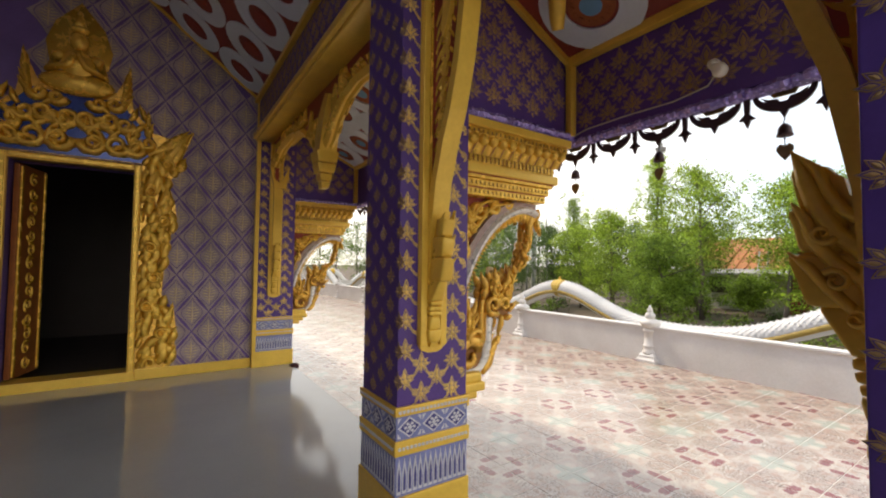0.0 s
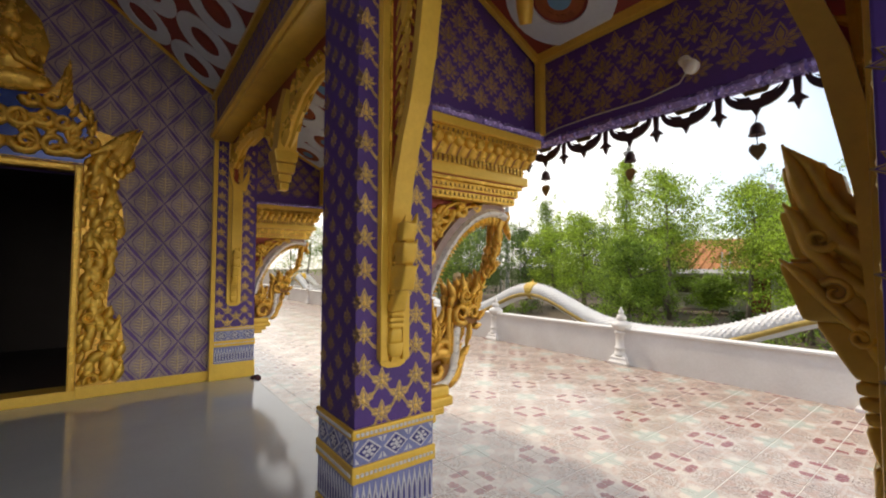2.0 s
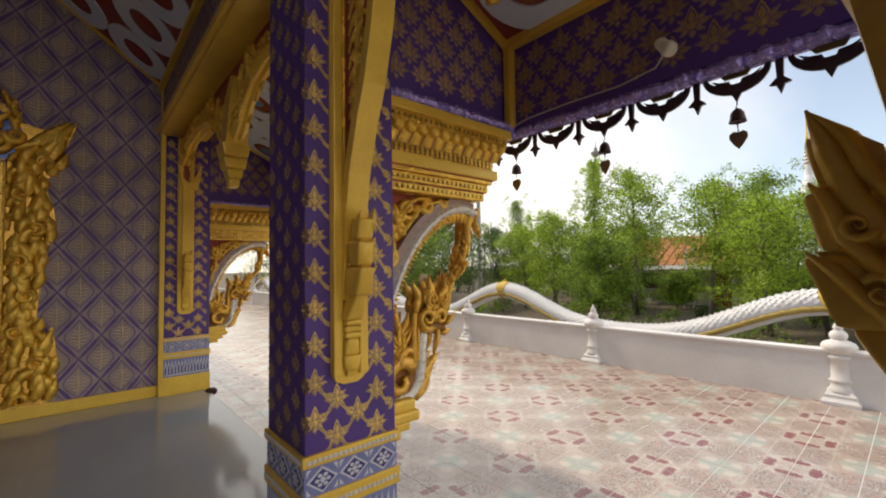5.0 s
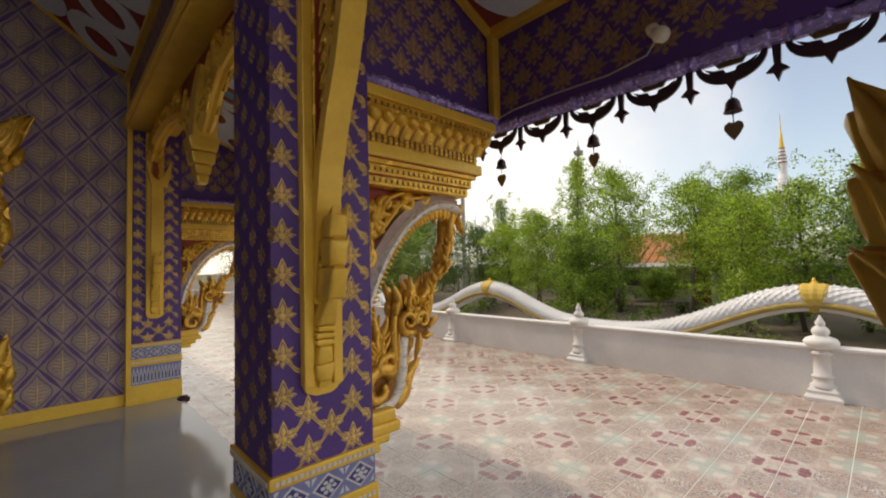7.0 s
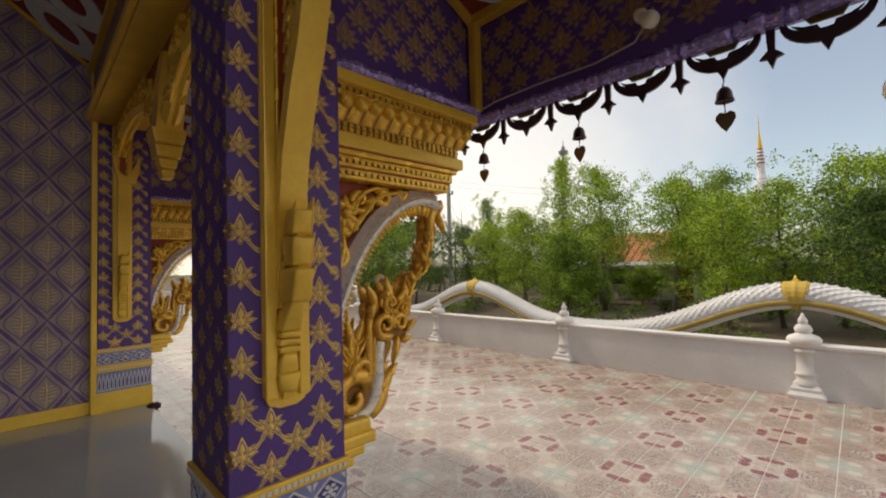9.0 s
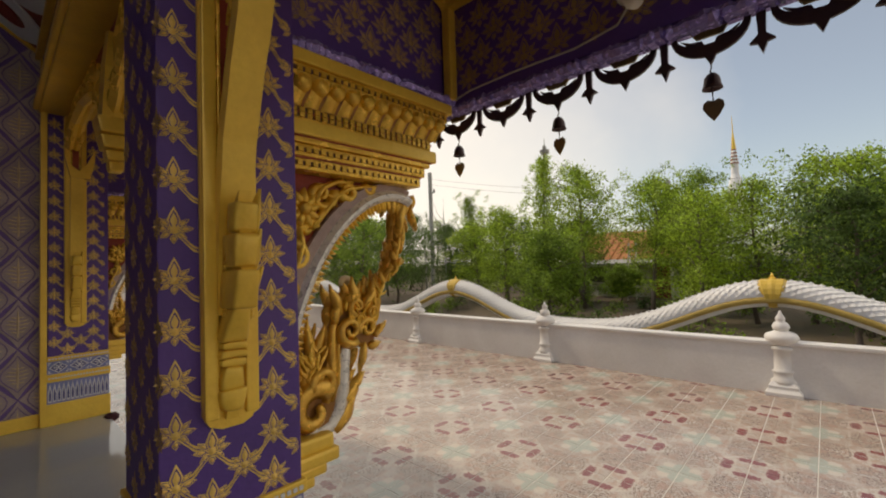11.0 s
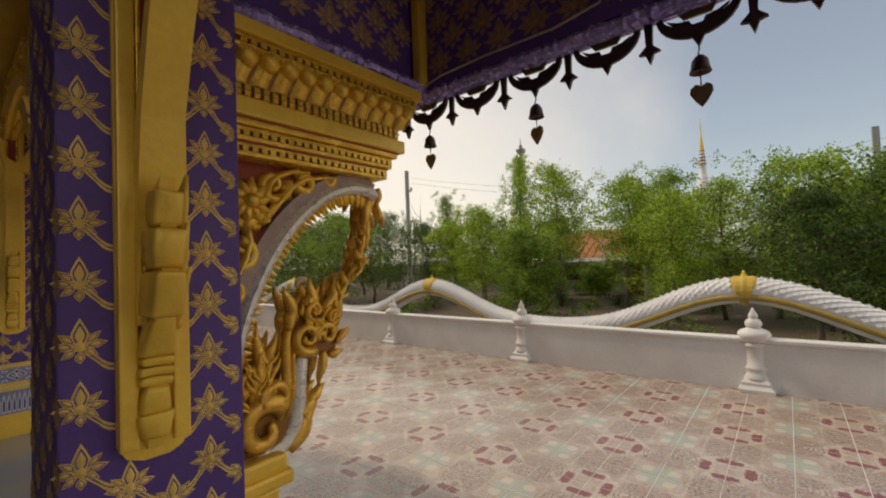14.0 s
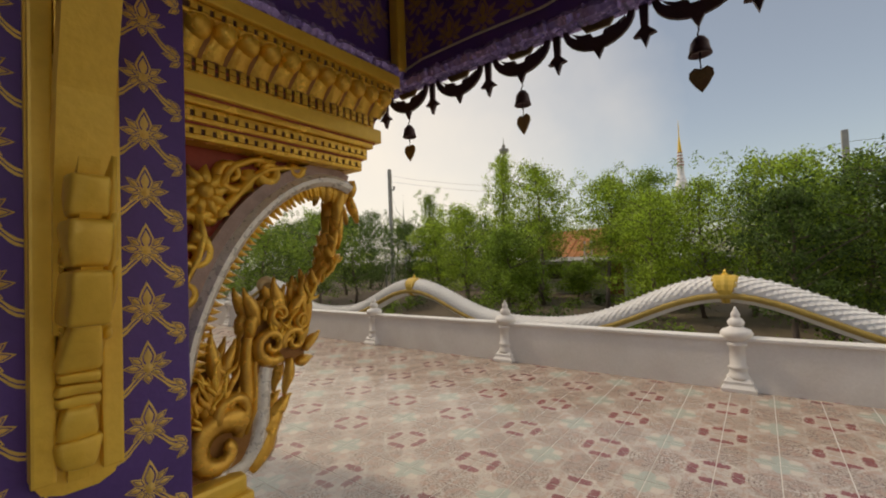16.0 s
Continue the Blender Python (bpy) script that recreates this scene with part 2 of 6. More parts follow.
    blot = n.new("ShaderNodeTexVoronoi")
    blot.inputs["Scale"].default_value = 46
    l.new(geo.outputs["Position"], blot.inputs["Vector"])
    base = mix(op("MULTIPLY", op("SUBTRACT", 1.0, soft(blot.outputs["Distance"], 0.18, 0.34)), 0.42), base, (0.25, 0.15, 0.11))
    halo = op("SUBTRACT", 1.0, soft(op("ABSOLUTE", op("SUBTRACT", op("MAXIMUM", au2, av2), 0.15)), 0.004, 0.012))
    base = mix(op("MULTIPLY", halo, 0.30), base, (0.62, 0.56, 0.46))
    rim = op("SUBTRACT", 1.0, soft(op("ABSOLUTE", op("SUBTRACT", op("ADD", au, av), 0.215)), 0.004, 0.012))
    base = mix(op("MULTIPLY", rim, 0.55), base, (0.66, 0.60, 0.50))
    base = mix(op("MULTIPLY", cream, 0.6), base, (0.64, 0.58, 0.48))
    base = mix(op("MULTIPLY", op("MULTIPLY", star, 0.75), op("SUBTRACT", 1.1, op("MULTIPLY", grit, 0.6))), base, (0.37, 0.43, 0.36))
    base = mix(op("MULTIPLY", brim, 0.55), base, (0.62, 0.54, 0.45))
    base = mix(op("MULTIPLY", op("MULTIPLY", ring, 0.95), op("SUBTRACT", 1.15, op("MULTIPLY", grit, 0.5))), base, (0.23, 0.05, 0.045))
    oi = n.new("ShaderNodeObjectInfo")
    hsv = n.new("ShaderNodeHueSaturation")
    mr = n.new("ShaderNodeMapRange")
    mr.inputs[3].default_value, mr.inputs[4].default_value = 0.95, 1.04
    l.new(oi.outputs["Random"], mr.inputs[0])
    l.new(mr.outputs[0], hsv.inputs["Value"])
    l.new(base, hsv.inputs["Color"])
    l.new(hsv.outputs[0], b.inputs["Base Color"])
    rr = n.new("ShaderNodeMapRange")
    b.inputs["Specular IOR Level"].default_value = 0.85
    rr.inputs[3].default_value, rr.inputs[4].default_value = 0.10, 0.28
    l.new(wear.outputs[0], rr.inputs[0])
    l.new(rr.outputs[0], b.inputs["Roughness"])
    return m


TILEM = tile_material()
GROUT = mat("pale_grout", (0.66, 0.62, 0.56), 0.8, 0.0, 0.1, 2, 40, 0.002)


# ---- helpers for shapes ----
def shape_object(name, bm, material, smooth=False):
    me = bpy.data.meshes.new(name)
    bm.normal_update()
    bm.to_mesh(me)
    bm.free()
    me.materials.append(material)
    if smooth:
        me.polygons.foreach_set("use_smooth", [True] * len(me.polygons))
    return new(name, me)


def part(name, bm, material, parent, label="", smooth=False):
    ob = shape_object(name, bm, material, smooth)
    ob.parent = parent
    if label:
        tagged(ob, label)
    return ob


def thing(name, label, category, at=(0, 0, 0), group="", kind=""):
    ob = new(name)
    ob.empty_display_size = 0.1
    ob.location = at
    return tagged(ob, label, category, group, kind)


def box(bm, x0, x1, y0, y1, z0, z1, bevel=0.0):
    r = bmesh.ops.create_cube(bm, size=1.0, matrix=Matrix.Translation(((x0 + x1) / 2, (y0 + y1) / 2, (z0 + z1) / 2)) @ Matrix.Diagonal((x1 - x0, y1 - y0, z1 - z0, 1)))
    if bevel:
        es = list({e for v in r["verts"] for e in v.link_edges})
        bmesh.ops.bevel(bm, geom=es, offset=bevel, segments=2, affect="EDGES", profile=0.6)
    return bm


def one_box(*a, bevel=0.0):
    return box(bmesh.new(), *a, bevel=bevel)


def prism(bm, outline, lo, hi, place):
    """Extrudes an outline of (u, w) from n = lo to n = hi; place(u, w, n) gives the point."""
    a = [bm.verts.new(place(u, w, lo)) for u, w in outline]
    b = [bm.verts.new(place(u, w, hi)) for u, w in outline]
    k = len(a)
    bm.faces.new(a)
    bm.faces.new(b[::-1])
    for i in range(k):
        bm.faces.new((a[i], b[i], b[(i + 1) % k], a[(i + 1) % k]))
    return bm


def ribbon(bm, pts, widths, depth, place, base=0.0):
    """A carved ridge along pts in a plane, as wide as widths, its crest depth above base and the same below."""
    rings = []
    k = len(pts)
    for i, (u, w) in enumerate(pts):
        p, q = pts[max(0, i - 1)], pts[min(k - 1, i + 1)]
        tu, tw = q[0] - p[0], q[1] - p[1]
        s = math.hypot(tu, tw) or 1
        nu, nw = -tw / s * widths[i] / 2, tu / s * widths[i] / 2
        d = depth * (0.35 + 0.65 * min(1, widths[i] / max(widths)))
        rings.append([bm.verts.new(place(u + nu, w + nw, base)), bm.verts.new(place(u + nu * 0.25, w + nw * 0.25, base + d)), bm.verts.new(place(u - nu * 0.4, w - nw * 0.4, base + d * 0.85)),
                      bm.verts.new(place(u - nu, w - nw, base)), bm.verts.new(place(u, w, base - d))])
    for r, s in zip(rings, rings[1:]):
        for j in range(5):
            bm.faces.new((r[j], r[(j + 1) % 5], s[(j + 1) % 5], s[j]))
    bm.faces.new(rings[0][::-1])
    bm.faces.new(rings[-1])


def flame(bm, u, w, angle, length, width, curl, depth, place, base=0.0, steps=7):
    """A flame leaf that starts at (u, w), bends by curl degrees and ends in a point."""
    pts, ws, a = [], [], radians(angle)
    for i in range(steps + 1):
        f = i / steps
        pts.append((u, w))
        ws.append(width * max(0.04, math.sin(math.pi * min(1, 0.25 + 0.75 * f)) if f > 0.3 else 0.6 + 1.1 * f))
        a += radians(curl) / steps * (1 if f < 0.6 else -1.6)
        u += math.cos(a) * length / steps
        w += math.sin(a) * length / steps
    ribbon(bm, pts, ws, depth, place, base)


def curl(bm, u, w, radius, start, turns, width, depth, place, base=0.0, steps=18):
    """A scroll: a spiral that winds in round (u, w)."""
    pts, ws = [], []
    for i in range(steps + 1):
        f = i / steps
        r = radius * (1 - 0.82 * f)
        a = radians(start + 360 * turns * f)
        pts.append((u + r * math.cos(a), w + r * math.sin(a)))
        ws.append(width * (1 - 0.6 * f))
    ribbon(bm, pts, ws, depth, place, base)


def lathe(bm, profile, sides, x=0.0, y=0.0, square=False):
    """Turns a profile of (radius, z) about the vertical through (x, y)."""
    rings = []
    for r, z in profile:
        off = math.pi / sides if square else 0
        rings.append([bm.verts.new((x + r * math.cos(2 * math.pi * j / sides + off), y + r * math.sin(2 * math.pi * j / sides + off), z)) for j in range(sides)])
    for a, b in zip(rings, rings[1:]):
        for j in range(sides):
            bm.faces.new((a[j], a[(j + 1) % sides], b[(j + 1) % sides], b[j]))
    bm.faces.new(rings[0][::-1])
    bm.faces.new(rings[-1])
    return bm


def tube(bm, pts, radii, sides=8):
    rings = []
    k = len(pts)
    for i, p in enumerate(pts):
        t = (Vector(pts[min(k - 1, i + 1)]) - Vector(pts[max(0, i - 1)])).normalized()
        q = t.to_track_quat("Z", "Y")
        r = radii[i] if isinstance(radii, (list, tuple)) else radii
        rings.append([bm.verts.new(Vector(p) + q @ Vector((r * math.cos(2 * math.pi * j / sides), r * math.sin(2 * math.pi * j / sides), 0))) for j in range(sides)])
    for a, b in zip(rings, rings[1:]):
        for j in range(sides):
            bm.faces.new((a[j], a[(j + 1) % sides], b[(j + 1) % sides], b[j]))
    bm.faces.new(rings[0][::-1])
    bm.faces.new(rings[-1])
    return bm


# ---- large structure ----
COL_X0, COL_X1, COL_Y0, COL_Y1 = 1.994, 2.349, 2.494, 2.841
FLOOR = 0.12
WALL_Y, PIL_Y = 5.85, 5.79
EAVE_X, SOFFIT = 3.138, 2.56


def structure(name, bm, material, label, category, smooth=False):
    return tagged(shape_object(name, bm, material, smooth), label, category, kind="structure")


# the ground reaches the horizon, below the terrace
bm = bmesh.new()
gr = [-900, -300, -100, -40, -15, 0, 7, 12, 18, 26, 36, 50, 80, 150, 350, 900]
gv = {}
for i, x in enumerate(gr):
    for j, y in enumerate(gr):
        far = x > 7.5 or y > 30 or y < -12 or x < -10
        gv[i, j] = bm.verts.new((x, y, -0.95 + (0.18 * noise.noise((x * 0.13, y * 0.11, 0)) if far and abs(x) < 100 and abs(y) < 100 else 0)))
for i in range(len(gr) - 1):
    for j in range(len(gr) - 1):
        bm.faces.new((gv[i, j], gv[i + 1, j], gv[i + 1, j + 1], gv[i, j + 1]))
structure("ground", bm, EARTH, "dry brown earth ground under the trees", "ground")

structure("terrace", one_box(2.30, 6.70, -6.0, 24.0, -0.95, -0.0010), GROUT, "raised masonry terrace with pale grout bed", "terrace")
structure("floor", one_box(-2.6, 2.395, -3.5, 5.95, -0.95, FLOOR, bevel=0.008), PORCH, "polished grey stone porch floor, one step high", "floor")

# door wall with its opening; the room behind has its dimness put into dark plaster
DX0, DX1, DZ1 = 0.075, 0.925, 2.09
wall = thing("wall_north", "purple temple wall with raised diamond relief pattern", "wall", kind="structure")
bm = bmesh.new()
for b in ((-3.0, DX0, 0.0, 5.2), (DX1, 2.35, 0.0, 5.2), (DX0, DX1, DZ1, 5.2)):
    box(bm, b[0], b[1], WALL_Y, WALL_Y + 0.22, b[2], b[3])
part("wall_face", bm, WALLP, wall)
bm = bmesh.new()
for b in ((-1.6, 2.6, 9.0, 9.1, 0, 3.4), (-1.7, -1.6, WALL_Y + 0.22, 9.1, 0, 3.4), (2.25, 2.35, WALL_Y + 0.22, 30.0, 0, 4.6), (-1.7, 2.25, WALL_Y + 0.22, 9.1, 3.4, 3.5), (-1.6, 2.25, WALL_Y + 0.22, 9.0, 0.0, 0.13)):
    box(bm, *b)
structure("room_walls", bm, ROOM, "plain plaster room behind the doorway, coloured dark for dimness", "wall")
base = thing("baseboard", "yellow painted baseboard along the porch wall", "baseboard", kind="structure")
for a, b in ((-2.5, DX0 - 0.06), (DX1 + 0.06, 1.985)):
    part("board", one_box(a, b, WALL_Y - 0.03, WALL_Y - 0.002, FLOOR, FLOOR + 0.10, bevel=0.006), YELLOW, base)
part("sill", one_box(DX0 - 0.06, DX1 + 0.06, WALL_Y - 0.035, WALL_Y + 0.2, FLOOR - 0.02, FLOOR + 0.085, bevel=0.006), YELLOW, base)
structure("corner_trim", one_box(1.985, 2.025, PIL_Y - 0.012, WALL_Y, FLOOR, 3.03, bevel=0.006), YELLOW, "yellow moulding strip beside the corner pilaster", "trim")

# sloping ceiling of the porch, beams and the lean-to bays under the eave
RIDGE_X, RIDGE_Z = 0.5, 3.03 + 0.75 * 1.5


def slope_panel(x0, z0, x1, z1, y0, y1, t):
    bm = bmesh.new()
    return prism(bm, [(x0, z0), (x1, z1), (x1, z1 + t), (x0, z0 + t)], y0, y1, lambda u, w, n: (u, n, w))


def ring_disc(bm, cx, cy, r0, r1, lift, put, sides=28):
    a, b, c, d = [], [], [], []
    for j in range(sides):
        co, si = math.cos(2 * math.pi * j / sides), math.sin(2 * math.pi * j / sides)
        a.append(bm.verts.new(put(cx + r0 * co, cy + r0 * si, 0)))
        b.append(bm.verts.new(put(cx + r0 * co, cy + r0 * si, lift)))
        c.append(bm.verts.new(put(cx + r1 * co, cy + r1 * si, lift)))
        d.append(bm.verts.new(put(cx + r1 * co, cy + r1 * si, 0)))
    for j in range(sides):
        k = (j + 1) % sides
        for p, q in ((a, b), (b, c), (c, d)):
            bm.faces.new((p[j], p[k], q[k], q[j]))


def painted_ceiling(name, x0, z0, x1, z1, y0, y1, rings, label):
    """A red panel that rises from (x0, z0) to (x1, z1), with raised white rings round blue and red centres."""
    ceil = thing(name, label, "ceiling", kind="structure")
    s = math.hypot(x1 - x0, z1 - z0)
    ex, ez = (x1 - x0) / s, (z1 - z0) / s
    nx, nz = (ez, -ex) if -ex < 0 else (-ez, ex)
    if nz > 0:
        nx, nz = -nx, -nz

    def put(a, y, lift):
        return (x0 + ex * a + nx * lift, y, z0 + ez * a + nz * lift)

    part("panel", slope_panel(x0, z0, x1, z1, y0, y1, 0.06), RED, ceil)
    white, blue, gold = bmesh.new(), bmesh.new(), bmesh.new()
    for a, y in rings:
        ring_disc(white, a, y, 0.135, 0.262, 0.012, put)
        if "porch" in name:
            ring_disc(gold, a, y, 0.001, 0.075, 0.006, put)
            continue
        ring_disc(gold, a, y, 0.026, 0.118, 0.006, put)
        for j in range(16):
            t = 2 * math.pi * j / 16
            ring_disc(gold, a + 0.095 * math.cos(t), y + 0.095 * math.sin(t), 0.004, 0.016, 0.010, put, 6)
        ring_disc(blue, a, y, 0.001, 0.056, 0.009, put)
    part("white_rings", white, RING, ceil, "raised pale blue-white painted rings")
    if "porch" in name:
        blue.free()
        part("ring_centres", gold, GILT_DARK, ceil, "dark red painted ring centres")
        return ceil
    part("ring_centres", blue, CEILBLUE, ceil, "blue painted ring centres")
    part("rosettes", gold, mat("rosette_red_gold", (0.40, 0.12, 0.04), 0.5, 0.2, 0.2, 20, 80, 0.002), ceil, "red and gold rosette rims")
    return ceil


SL = math.hypot(1.5, 1.125)
porch_rings = [(0.266 + 0.53 * i, 5.568 - 0.53 * j) for i in range(4) for j in range(11) if 0.266 + 0.53 * i < SL]
painted_ceiling("ceiling_porch_east", 2.0, 3.03, RIDGE_X, RIDGE_Z, -0.3, WALL_Y, porch_rings, "sloping red ceiling with white painted rings")
painted_ceiling("ceiling_porch_west", -1.0, 3.03, RIDGE_X, RIDGE_Z, -0.3, WALL_Y, porch_rings, "sloping red ceiling with white painted rings")
BAY_Z0, BAY_Z1 = 2.42, 2.42 + 0.47 * (EAVE_X - COL_X1)
bay_rings = [(0.266, 2.227 - 0.53 * k) for k in range(5)] + [(0.66, 2.0 - 0.53 * k) for k in range(8)]
painted_ceiling("ceiling_bay_near", EAVE_X, BAY_Z0, COL_X1 - 0.02, BAY_Z1, -0.3, 2.55, [r for r in bay_rings if r[0] < 0.4], "sloping red eave ceiling with white painted rings")
painted_ceiling("ceiling_bay_far", EAVE_X, BAY_Z0, COL_X1 - 0.02, BAY_Z1, 2.62, 5.82, [(0.266, 2.99 + 0.53 * k) for k in range(6)] + [(0.66, 3.2 + 0.53 * k) for k in range(5)], "sloping red eave ceiling with white painted rings")
trim = thing("ceiling_trim", "yellow painted mouldings along the ceiling edges", "trim", kind="structure")
part("wall_moulding", prism(bmesh.new(), [(2.02, 2.985), (0.5, 4.125), (0.5, 4.175), (2.02, 3.04)], WALL_Y - 0.04, WALL_Y - 0.002, lambda u, w, n: (u, n, w)), YELLOW, trim)
part("beam_moulding", one_box(1.955, 2.0, -0.3, WALL_Y, 2.985, 3.025, bevel=0.006), YELLOW, trim)
part("eave_moulding", one_box(EAVE_X - 0.05, EAVE_X - 0.003, -0.3, 2.55, 2.395, 2.445, bevel=0.006), YELLOW, trim)
part("eave_moulding", one_box(EAVE_X - 0.05, EAVE_X - 0.003, 2.64, 5.8, 2.395, 2.445, bevel=0.006), YELLOW, trim)
for yy, s in ((2.55, -1), (5.81, -1), (2.635, 1)):
    q = yy + s * 0.03
    part("cross_moulding", prism(bmesh.new(), [(EAVE_X, 2.385), (COL_X1, BAY_Z1 - 0.04), (COL_X1, BAY_Z1 + 0.01), (EAVE_X, 2.44)], min(yy, q), max(yy, q), lambda u, w, n: (u, n, w)), YELLOW, trim)
for yy in (2.505, 5.765):
    part("corner_post", one_box(EAVE_X - 0.045, EAVE_X + 0.0, yy, yy + 0.045, 1.985, 2.42, bevel=0.008), YELLOW, trim)
row = thing("row_beam", "purple beam with yellow soffit over the column row", "beam", kind="structure")
part("beam_side", one_box(1.998, 2.345, -0.3, WALL_Y, SOFFIT + 0.05, 3.2), PURPLE, row)
part("soffit", one_box(1.975, 2.365, -0.3, 5.84, SOFFIT, SOFFIT + 0.05, bevel=0.012), YELLOW, row)
part("soffit_lip", one_box(1.945, 1.985, -0.3, 5.84, SOFFIT + 0.02, SOFFIT + 0.075, bevel=0.012), YELLOW, row)
west = thing("row_beam_west", "purple beam with yellow soffit over the column row", "beam", kind="structure")
part("beam_side", one_box(-1.345, -0.998, -0.3, WALL_Y, SOFFIT + 0.05, 3.2), PURPLE, west)
part("soffit", one_box(-1.365, -0.975, -0.3, 5.84, SOFFIT, SOFFIT + 0.05, bevel=0.012), YELLOW, west)
eave = thing("eave_frieze", "purple eave board with gold stencilled flowers", "eave", kind="structure")
part("board", one_box(EAVE_X, EAVE_X + 0.06, -0.4, 6.0, 1.975, 2.62), PURPLE, eave)
cross = []
for yy in (2.56, 5.815):
    c = thing("cross_frieze", "purple cross board with gold stencilled flowers above the bracket", "frieze", kind="structure")
    part("board", prism(bmesh.new(), [(COL_X1 + 0.002, 1.96), (EAVE_X - 0.003, 1.96), (EAVE_X - 0.003, 2.46), (COL_X1 + 0.002, BAY_Z1 + 0.05)], yy, yy + 0.06, lambda u, w, n: (u, n, w)), PURPLE, c)
    cross.append(c)
roof = thing("roof", "closed tiled roof over porch and eaves", "roof", kind="structure")
for x0, z0, x1, z1 in ((3.30, 2.50, 2.0, 3.35), (2.3, 3.15, RIDGE_X, 4.5), (-1.6, 3.15, RIDGE_X, 4.5)):
    part("slope", slope_panel(x0, z0, x1, z1, -0.4, 5.85, 0.08), ROOFM, roof)

# unseen wall and roof strip, added to keep western light out of the porch
structure("west_light_block", one_box(-2.6, -2.45, -3.5, 5.84, 0.0, 3.6), WALLP, "unseen plain purple wall added to block light from the west", "wall")
part("slope", slope_panel(-2.55, 2.85, -1.3, 3.3, -3.6, 5.85, 0.08), ROOFM, roof)



# ---- parapet ----
PX = 6.515
par = thing("parapet", "low white painted masonry parapet beside the terrace", "parapet", kind="structure")
part("parapet_wall", one_box(PX, PX + 0.12, -6.0, 24.0, -0.95, 0.44), WHITE, par)
part("coping", one_box(PX - 0.02, PX + 0.14, -6.0, 24.0, 0.44, 0.472, bevel=0.008), WHITE, par)
part("parapet_wall", one_box(-3.0, PX + 0.12, 24.0, 24.12, -0.95, 0.44), WHITE, par)
part("coping", one_box(-3.0, PX + 0.14, 23.98, 24.14, 0.44, 0.472, bevel=0.008), WHITE, par)


def baluster_post():
    post = thing("parapet_post", "white lotus-bud baluster post on a square base", "post", group="posts along the parapet")
    part("base", lathe(bmesh.new(), [(0.185, 0), (0.185, 0.03), (0.165, 0.045), (0.15, 0.06), (0.15, 0.085), (0.11, 0.12)], 4, square=True), WHITE, post)
    part("shaft", lathe(bmesh.new(), [(0.10, 0.10), (0.105, 0.125), (0.085, 0.15), (0.082, 0.19), (0.092, 0.2), (0.092, 0.215), (0.078, 0.225), (0.075, 0.39), (0.09, 0.40), (0.09, 0.42), (0.072, 0.435)], 16), WHITE, post, smooth=True)
    part("urn", lathe(bmesh.new(), [(0.06, 0.43), (0.085, 0.445), (0.118, 0.48), (0.128, 0.505), (0.112, 0.535), (0.06, 0.56), (0.045, 0.572)], 20), WHITE, post, smooth=True)
    part("bud", lathe(bmesh.new(), [(0.05, 0.568), (0.062, 0.58), (0.066, 0.605), (0.05, 0.635), (0.028, 0.648), (0.036, 0.662), (0.036, 0.68), (0.016, 0.715), (0.006, 0.745)], 16), WHITE, post, smooth=True)
    return post


post = baluster_post()
post.matrix_basis = pose(PX + 0.045, 4.03, 0)
for k in (-3, -2, -1, 1, 2, 3, 4, 5, 6, 7):
    copy_thing(post, pose(PX + 0.045, 4.03 + 2.362 * k, 0))


# ---- naga on the outer wall ----
NAGA_X, NAGA_PERIOD, NAGA_PEAK = 7.62, 4.66, 1.79


def naga_mid(y):
    c = math.cos(2 * math.pi * (y - NAGA_PEAK) / NAGA_PERIOD)
    return 0.488 + 0.285 * c + 0.0475 * math.cos(4 * math.pi * (y - NAGA_PEAK) / NAGA_PERIOD)


